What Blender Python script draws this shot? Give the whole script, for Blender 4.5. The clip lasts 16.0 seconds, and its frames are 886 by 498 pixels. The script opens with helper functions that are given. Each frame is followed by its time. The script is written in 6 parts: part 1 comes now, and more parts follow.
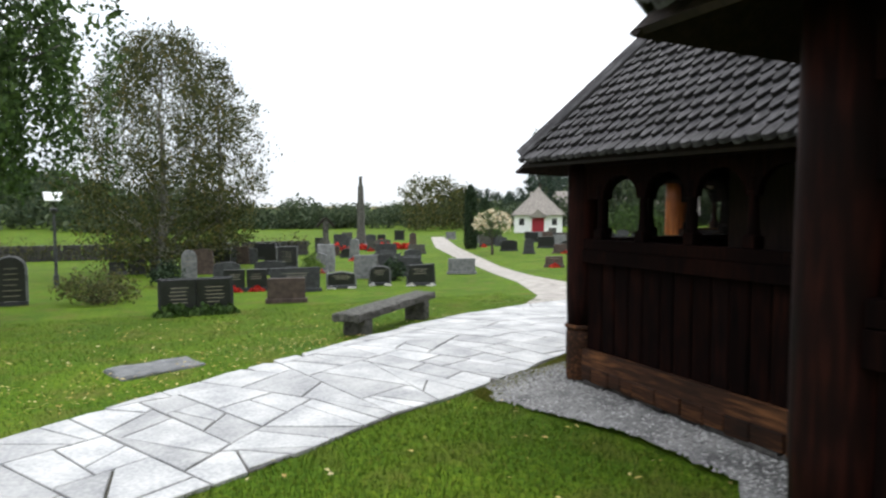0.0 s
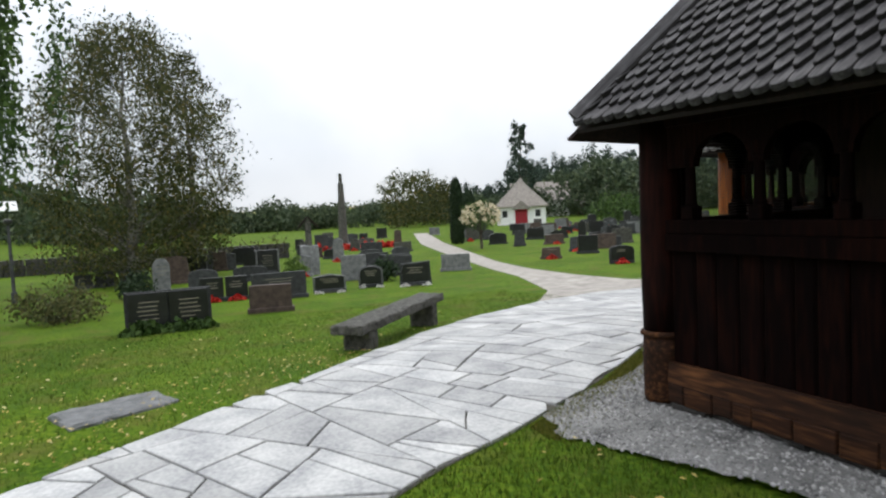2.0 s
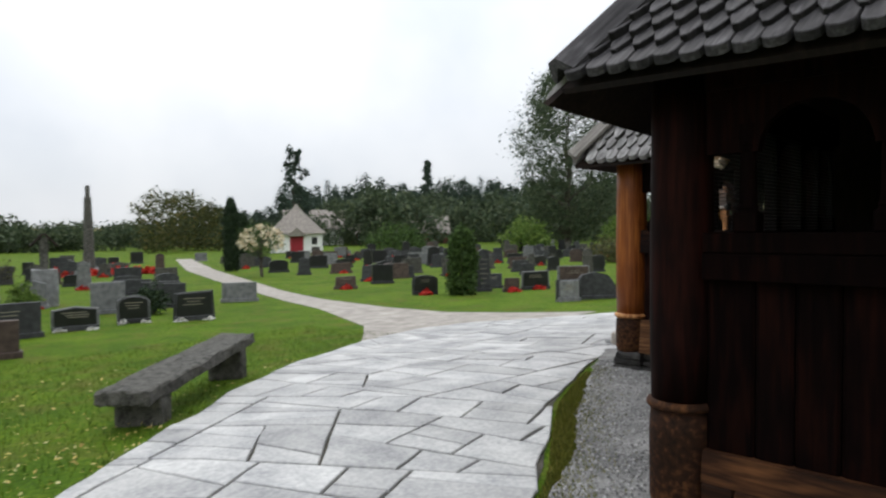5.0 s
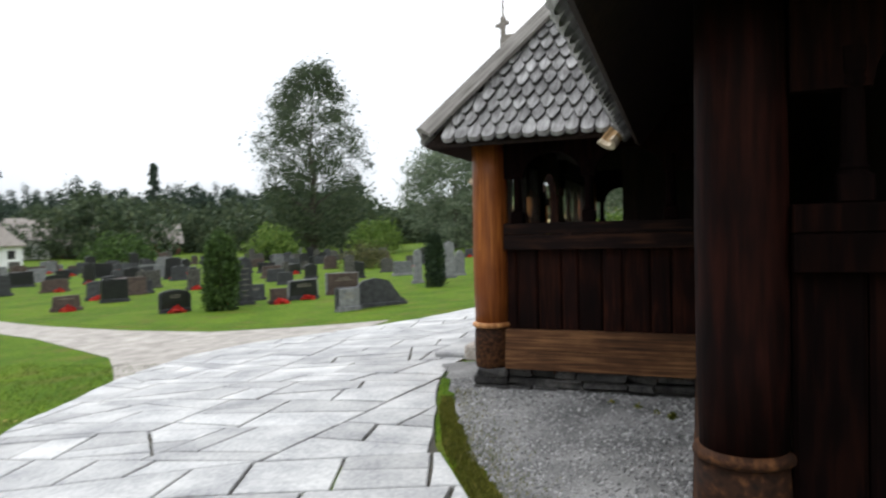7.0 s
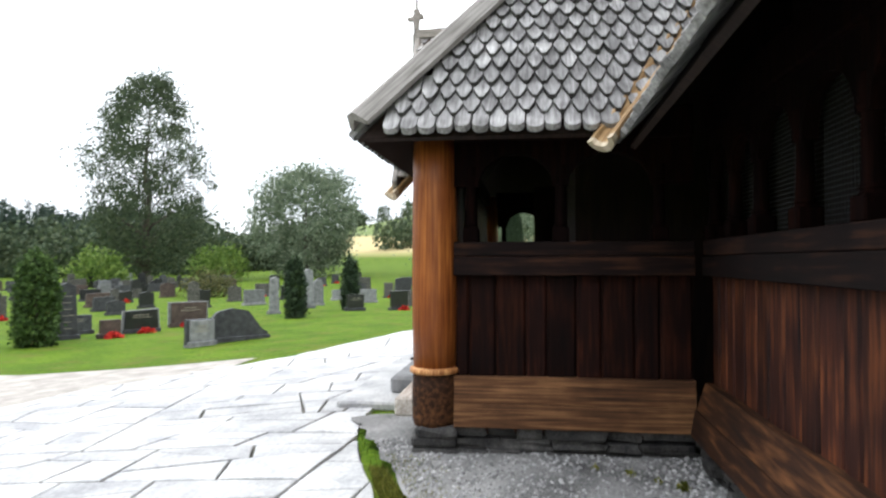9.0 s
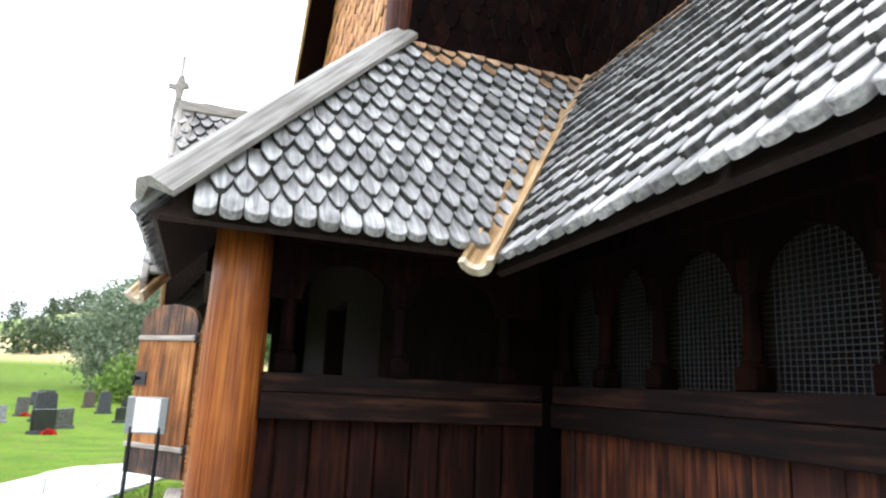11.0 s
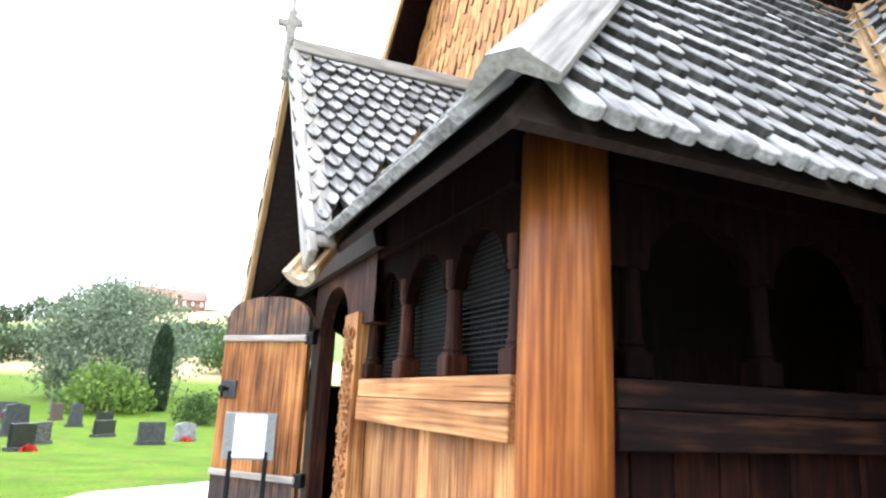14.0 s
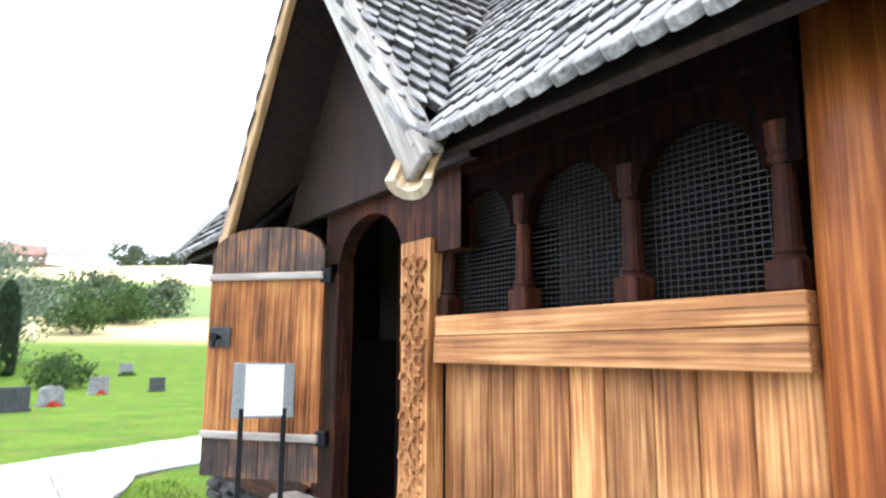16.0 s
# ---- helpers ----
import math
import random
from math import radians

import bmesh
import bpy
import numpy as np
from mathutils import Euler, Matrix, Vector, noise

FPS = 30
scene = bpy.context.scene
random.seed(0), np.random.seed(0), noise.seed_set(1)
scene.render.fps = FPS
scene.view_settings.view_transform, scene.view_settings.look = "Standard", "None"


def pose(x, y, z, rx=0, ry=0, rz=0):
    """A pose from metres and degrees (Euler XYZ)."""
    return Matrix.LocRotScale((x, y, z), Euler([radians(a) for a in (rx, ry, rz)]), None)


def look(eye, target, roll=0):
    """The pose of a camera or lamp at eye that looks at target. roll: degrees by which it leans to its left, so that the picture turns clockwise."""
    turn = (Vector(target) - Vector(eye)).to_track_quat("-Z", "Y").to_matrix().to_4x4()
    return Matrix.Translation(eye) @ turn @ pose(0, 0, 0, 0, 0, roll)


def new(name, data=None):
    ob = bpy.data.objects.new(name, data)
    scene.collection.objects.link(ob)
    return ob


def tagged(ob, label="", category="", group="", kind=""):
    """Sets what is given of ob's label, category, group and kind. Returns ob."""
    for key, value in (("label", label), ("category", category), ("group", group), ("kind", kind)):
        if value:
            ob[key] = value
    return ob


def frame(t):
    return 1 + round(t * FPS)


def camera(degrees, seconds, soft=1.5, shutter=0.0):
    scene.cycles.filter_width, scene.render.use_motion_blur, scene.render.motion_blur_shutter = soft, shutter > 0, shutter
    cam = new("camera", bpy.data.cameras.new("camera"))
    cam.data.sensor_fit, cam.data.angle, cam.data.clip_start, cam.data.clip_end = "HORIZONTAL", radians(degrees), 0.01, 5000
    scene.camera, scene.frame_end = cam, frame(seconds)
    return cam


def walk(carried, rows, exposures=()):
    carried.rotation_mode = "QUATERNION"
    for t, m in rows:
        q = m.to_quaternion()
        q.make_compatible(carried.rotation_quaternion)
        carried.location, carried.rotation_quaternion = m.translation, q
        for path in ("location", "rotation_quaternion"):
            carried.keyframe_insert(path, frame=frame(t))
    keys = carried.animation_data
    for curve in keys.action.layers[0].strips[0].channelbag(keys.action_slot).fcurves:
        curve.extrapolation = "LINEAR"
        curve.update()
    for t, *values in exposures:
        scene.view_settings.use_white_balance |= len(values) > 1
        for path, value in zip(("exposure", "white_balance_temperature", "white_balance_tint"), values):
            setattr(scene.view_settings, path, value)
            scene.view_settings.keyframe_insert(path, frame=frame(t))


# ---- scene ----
cam = camera(67.6, 16.0, soft=2.3, shutter=0.4)
PATH = [
    (0, (-0.003, -0.13, 1.883), (0.826, 1.686, 1.764), -0.2),
    (0.5, (0.057, 0.31, 1.867), (0.806, 2.158, 1.715), -1.4),
    (1, (0.064, 0.676, 1.83), (0.849, 2.512, 1.724), -0.7),
    (1.5, (0.109, 1.099, 1.812), (1.041, 2.859, 1.623), -0.5),
    (2, (0.224, 1.537, 1.78), (1.11, 3.325, 1.648), -2.7),
    (2.5, (0.303, 1.981, 1.717), (1.388, 3.653, 1.562), -1.6),
    (3, (0.357, 2.417, 1.69), (1.527, 4.021, 1.448), -1.3),
    (3.2, (0.403, 2.596, 1.671), (1.575, 4.205, 1.477), -1.0),
    (5.3, (0.784, 4.317, 1.604), (2.315, 5.603, 1.565), 0.1),
    (5.5, (0.837, 4.509, 1.596), (2.436, 5.711, 1.555), 0.7),
    (6, (1.053, 4.911, 1.55), (2.786, 5.908, 1.498), 0.0),
    (6.5, (1.315, 5.334, 1.523), (3.075, 6.282, 1.45), 0.5),
    (7, (1.492, 5.728, 1.507), (3.357, 6.45, 1.459), -1.3),
    (7.5, (1.764, 6.014, 1.483), (3.694, 6.538, 1.499), -1.7),
    (7.7, (1.873, 6.117, 1.516), (3.807, 6.624, 1.577), -2.3),
    (8, (2.039, 6.268, 1.487), (3.991, 6.701, 1.463), -3.3),
    (8.5, (2.253, 6.57, 1.468), (4.215, 6.95, 1.409), -1.0),
    (9, (2.577, 6.813, 1.442), (4.559, 7.084, 1.479), -0.1),
    (9.5, (2.886, 7.047, 1.473), (4.882, 7.105, 1.584), 1.6),
    (9.7, (2.992, 7.159, 1.477), (4.98, 7.075, 1.685), 2.5),
    (11.8, (4.048, 7.935, 1.565), (5.816, 7.119, 2.021), 1.9),
    (12, (4.165, 7.986, 1.561), (5.921, 7.182, 2.082), 2.0),
    (12.5, (4.491, 8.135, 1.552), (6.302, 7.447, 2.051), 1.9),
    (13, (4.744, 8.439, 1.524), (6.576, 7.788, 1.991), 2.0),
    (13.5, (5.076, 8.657, 1.474), (6.891, 7.939, 1.906), 1.9),
    (14, (5.418, 8.829, 1.482), (7.216, 8.072, 1.925), 2.6),
    (14.5, (5.682, 9.075, 1.486), (7.411, 8.197, 1.974), 3.8),
    (15, (5.943, 9.255, 1.425), (7.675, 8.275, 1.63), 5.1),
    (15.5, (6.28, 9.395, 1.38), (7.995, 8.387, 1.585), 3.6),
    (16, (6.56, 9.605, 1.385), (8.184, 8.483, 1.699), 0.5),
]
EXPOSURES = [(0.0, -0.15, 6300, 10), (1.5, -0.4, 6300, 10), (3.0, -0.5, 6300, 10), (5.5, -0.62, 6350, 10), (6.5, -0.5, 6350, 10), (7.0, -0.28, 6300, 10), (8.0, 0.1, 6250, 10), (9.5, 0.4, 6200, 10), (12.0, 1.2, 5950, 10), (14.0, 1.3, 5900, 10), (15.0, 1.2, 5800, 10), (16.0, 1.05, 5800, 10)]
walk(cam, [(t, look(e, g, r)) for t, e, g, r in PATH], EXPOSURES)

# ---- world and sun: bright overcast ----
world = bpy.data.worlds.new("overcast")
scene.world = world
world.use_nodes = True
wn, wl = world.node_tree.nodes, world.node_tree.links
wn.clear()
w_out = wn.new("ShaderNodeOutputWorld")
w_bg = wn.new("ShaderNodeBackground")
w_sky = wn.new("ShaderNodeTexSky")
w_sky.sky_type, w_sky.sun_disc = "NISHITA", False
w_sky.sun_elevation, w_sky.sun_rotation = radians(48), radians(20)
w_mix = wn.new("ShaderNodeMixRGB")
w_cloud = wn.new("ShaderNodeTexNoise")
w_cloud.inputs["Scale"].default_value = 2.2
w_cloud.inputs["Detail"].default_value = 5
w_ramp = wn.new("ShaderNodeValToRGB")
w_ramp.color_ramp.elements[0].position, w_ramp.color_ramp.elements[0].color = 0.3, (10.0, 10.6, 11.4, 1)
w_ramp.color_ramp.elements[1].position, w_ramp.color_ramp.elements[1].color = 0.62, (14.0, 14.1, 14.2, 1)
w_mix.inputs[0].default_value = 0.93
wl.new(w_cloud.outputs["Fac"], w_ramp.inputs[0])
wl.new(w_sky.outputs[0], w_mix.inputs[1])
wl.new(w_ramp.outputs[0], w_mix.inputs[2])
# an overcast sky is brightest overhead
w_tc = wn.new("ShaderNodeTexCoord")
w_sep = wn.new("ShaderNodeSeparateXYZ")
w_rise = wn.new("ShaderNodeMapRange")
w_rise.inputs[1].default_value, w_rise.inputs[2].default_value, w_rise.inputs[3].default_value, w_rise.inputs[4].default_value = 0.05, 0.9, 1.0, 2.2
w_mul = wn.new("ShaderNodeVectorMath")
w_mul.operation = "SCALE"
wl.new(w_tc.outputs["Generated"], w_sep.inputs[0])
wl.new(w_sep.outputs["Z"], w_rise.inputs[0])
wl.new(w_mix.outputs[0], w_mul.inputs[0])
wl.new(w_rise.outputs[0], w_mul.inputs["Scale"])
wl.new(w_mul.outputs[0], w_bg.inputs[0])
w_bg.inputs[1].default_value = 0.102
wl.new(w_bg.outputs[0], w_out.inputs[0])
sun = new("sun", bpy.data.lights.new("sun", "SUN"))
sun.data.energy, sun.data.angle, sun.data.color = 1.2, radians(25), (1.0, 0.96, 0.9)
sun.matrix_world = look((0, 0, 0), (-0.45, -0.6, -1.0))

# ---- materials ----
def ramp_node(nt, stops):
    r = nt.nodes.new("ShaderNodeValToRGB")
    e = r.color_ramp.elements
    while len(e) < len(stops):
        e.new(0.5)
    for k, (p, c) in zip(e, stops):
        k.position, k.color = p, (*c, 1)
    return r


def base_mat(name, rough, metal=0.0, spec=0.3):
    m = bpy.data.materials.new(name)
    m.use_nodes = True
    nt = m.node_tree
    b = nt.nodes["Principled BSDF"]
    b.inputs["Roughness"].default_value, b.inputs["Metallic"].default_value = rough, metal
    b.inputs["Specular IOR Level"].default_value = spec
    return m, nt, b


def grain_mat(name, dark, mid, light, rough=0.75, scale=(6, 6, 0.7), bump=0.25, vary=0.5, blotch=1.3, spec=0.25, figure=0.0):
    """Wood: grain drawn out along the board, growth-ring figure, blotches over it, and a tone for each piece."""
    m, nt, b = base_mat(name, rough, 0, spec)
    L = nt.links
    tc = nt.nodes.new("ShaderNodeTexCoord")
    info = nt.nodes.new("ShaderNodeObjectInfo")
    add = nt.nodes.new("ShaderNodeVectorMath")
    add.operation = "ADD"
    mul = nt.nodes.new("ShaderNodeVectorMath")
    mul.operation = "SCALE"
    comb = nt.nodes.new("ShaderNodeCombineXYZ")
    for k in range(3):
        L.new(info.outputs["Random"], comb.inputs[k])
    L.new(comb.outputs[0], mul.inputs[0])
    mul.inputs["Scale"].default_value = 37.0
    L.new(tc.outputs["Object"], add.inputs[0])
    L.new(mul.outputs[0], add.inputs[1])
    mp = nt.nodes.new("ShaderNodeMapping")
    mp.inputs["Scale"].default_value = scale
    L.new(add.outputs[0], mp.inputs[0])
    n1 = nt.nodes.new("ShaderNodeTexNoise")
    n1.inputs["Scale"].default_value, n1.inputs["Detail"].default_value, n1.inputs["Distortion"].default_value = 5, 7, 0.25
    L.new(mp.outputs[0], n1.inputs["Vector"])
    n2 = nt.nodes.new("ShaderNodeTexNoise")
    n2.inputs["Scale"].default_value, n2.inputs["Detail"].default_value = blotch, 4
    L.new(add.outputs[0], n2.inputs["Vector"])
    mix = nt.nodes.new("ShaderNodeMath")
    mix.operation = "MULTIPLY_ADD"
    mix.inputs[1].default_value = 0.55
    L.new(n1.outputs["Fac"], mix.inputs[0])
    sc = nt.nodes.new("ShaderNodeMath")
    sc.operation = "MULTIPLY"
    sc.inputs[1].default_value = 0.45
    L.new(n2.outputs["Fac"], sc.inputs[0])
    L.new(sc.outputs[0], mix.inputs[2])
    r = ramp_node(nt, [(0.32, dark), (0.5, mid), (0.68, light)])
    tone = mix
    if figure:
        # contour lines of a drawn-out noise read as the arches of sawn growth rings
        mp2 = nt.nodes.new("ShaderNodeMapping")
        mp2.inputs["Scale"].default_value = tuple(v * 0.55 for v in scale)
        L.new(add.outputs[0], mp2.inputs[0])
        n3 = nt.nodes.new("ShaderNodeTexNoise")
        n3.inputs["Scale"].default_value, n3.inputs["Detail"].default_value = 1.6, 1.5
        L.new(mp2.outputs[0], n3.inputs["Vector"])
        n3.inputs["Distortion"].default_value = 0.3
        rings = nt.nodes.new("ShaderNodeMath")
        rings.operation = "MULTIPLY"
        rings.inputs[1].default_value = 70.0
        L.new(n3.outputs["Fac"], rings.inputs[0])
        sine = nt.nodes.new("ShaderNodeMath")
        sine.operation = "SINE"
        L.new(rings.outputs[0], sine.inputs[0])
        tone = nt.nodes.new("ShaderNodeMath")
        tone.operation = "MULTIPLY_ADD"
        tone.inputs[1].default_value = figure
        L.new(sine.outputs[0], tone.inputs[0])
        L.new(mix.outputs[0], tone.inputs[2])
    L.new(tone.outputs[0], r.inputs[0])
    hsv = nt.nodes.new("ShaderNodeHueSaturation")
    mr = nt.nodes.new("ShaderNodeMapRange")
    mr.inputs[3].default_value, mr.inputs[4].default_value = 1 - vary / 2, 1 + vary / 2
    L.new(info.outputs["Random"], mr.inputs[0])
    L.new(mr.outputs[0], hsv.inputs["Value"])
    L.new(r.outputs[0], hsv.inputs["Color"])
    L.new(hsv.outputs[0], b.inputs["Base Color"])
    bp = nt.nodes.new("ShaderNodeBump")
    bp.inputs["Strength"].default_value, bp.inputs["Distance"].default_value = bump, 0.01
    L.new(n1.outputs["Fac"], bp.inputs["Height"])
    L.new(bp.outputs[0], b.inputs["Normal"])
    return m


def stone_mat(name, dark, light, rough=0.8, scale=8.0, speck=120.0, bump=0.3, vary=0.35, spec=0.3, island=False):
    """Stone, earth or plaster: broad stains and fine specks, a tone for each piece."""
    m, nt, b = base_mat(name, rough, 0, spec)
    L = nt.links
    tc = nt.nodes.new("ShaderNodeTexCoord")
    info = nt.nodes.new("ShaderNodeNewGeometry" if island else "ShaderNodeObjectInfo")
    rnd = info.outputs["Random Per Island" if island else "Random"]
    n1 = nt.nodes.new("ShaderNodeTexNoise")
    n1.inputs["Scale"].default_value, n1.inputs["Detail"].default_value = scale, 6
    n2 = nt.nodes.new("ShaderNodeTexNoise")
    n2.inputs["Scale"].default_value, n2.inputs["Detail"].default_value = speck, 2
    geo = nt.nodes.new("ShaderNodeNewGeometry")
    L.new(geo.outputs["Position"], n1.inputs["Vector"])
    L.new(geo.outputs["Position"], n2.inputs["Vector"])
    mix = nt.nodes.new("ShaderNodeMath")
    mix.operation = "ADD"
    h1 = nt.nodes.new("ShaderNodeMath")
    h1.operation = "MULTIPLY"
    h1.inputs[1].default_value = 0.6
    h2 = nt.nodes.new("ShaderNodeMath")
    h2.operation = "MULTIPLY"
    h2.inputs[1].default_value = 0.4
    L.new(n1.outputs["Fac"], h1.inputs[0])
    L.new(n2.outputs["Fac"], h2.inputs[0])
    L.new(h1.outputs[0], mix.inputs[0])
    L.new(h2.outputs[0], mix.inputs[1])
    r = ramp_node(nt, [(0.34, dark), (0.66, light)])
    L.new(mix.outputs[0], r.inputs[0])
    hsv = nt.nodes.new("ShaderNodeHueSaturation")
    mr = nt.nodes.new("ShaderNodeMapRange")
    mr.inputs[3].default_value, mr.inputs[4].default_value = 1 - vary / 2, 1 + vary / 2
    L.new(rnd, mr.inputs[0])
    L.new(mr.outputs[0], hsv.inputs["Value"])
    L.new(r.outputs[0], hsv.inputs["Color"])
    L.new(hsv.outputs[0], b.inputs["Base Color"])
    bp = nt.nodes.new("ShaderNodeBump")
    bp.inputs["Strength"].default_value, bp.inputs["Distance"].default_value = bump, 0.01
    L.new(mix.outputs[0], bp.inputs["Height"])
    L.new(bp.outputs[0], b.inputs["Normal"])
    return m


def leaf_mat(name, stops, rough=0.6, through_light=0.25):
    """Leaves: a tone for each leaf, and some light let through."""
    m, nt, b = base_mat(name, rough, 0, 0.2)
    L = nt.links
    geo = nt.nodes.new("ShaderNodeNewGeometry")
    r = ramp_node(nt, stops)
    L.new(geo.outputs["Random Per Island"], r.inputs[0])
    L.new(r.outputs[0], b.inputs["Base Color"])
    tr = nt.nodes.new("ShaderNodeBsdfTranslucent")
    L.new(r.outputs[0], tr.inputs["Color"])
    mx = nt.nodes.new("ShaderNodeMixShader")
    mx.inputs[0].default_value = through_light
    L.new(b.outputs[0], mx.inputs[1])
    L.new(tr.outputs[0], mx.inputs[2])
    L.new(mx.outputs[0], nt.nodes["Material Output"].inputs["Surface"])
    return m


def plain_mat(name, colour, rough=0.5, metal=0.0):
    m, nt, b = base_mat(name, rough, metal)
    n = nt.nodes.new("ShaderNodeTexNoise")
    n.inputs["Scale"].default_value, n.inputs["Detail"].default_value = 14, 4
    r = ramp_node(nt, [(0.3, tuple(c * 0.82 for c in colour)), (0.7, tuple(min(1, c * 1.1) for c in colour))])
    nt.links.new(n.outputs["Fac"], r.inputs[0])
    nt.links.new(r.outputs[0], b.inputs["Base Color"])
    return m


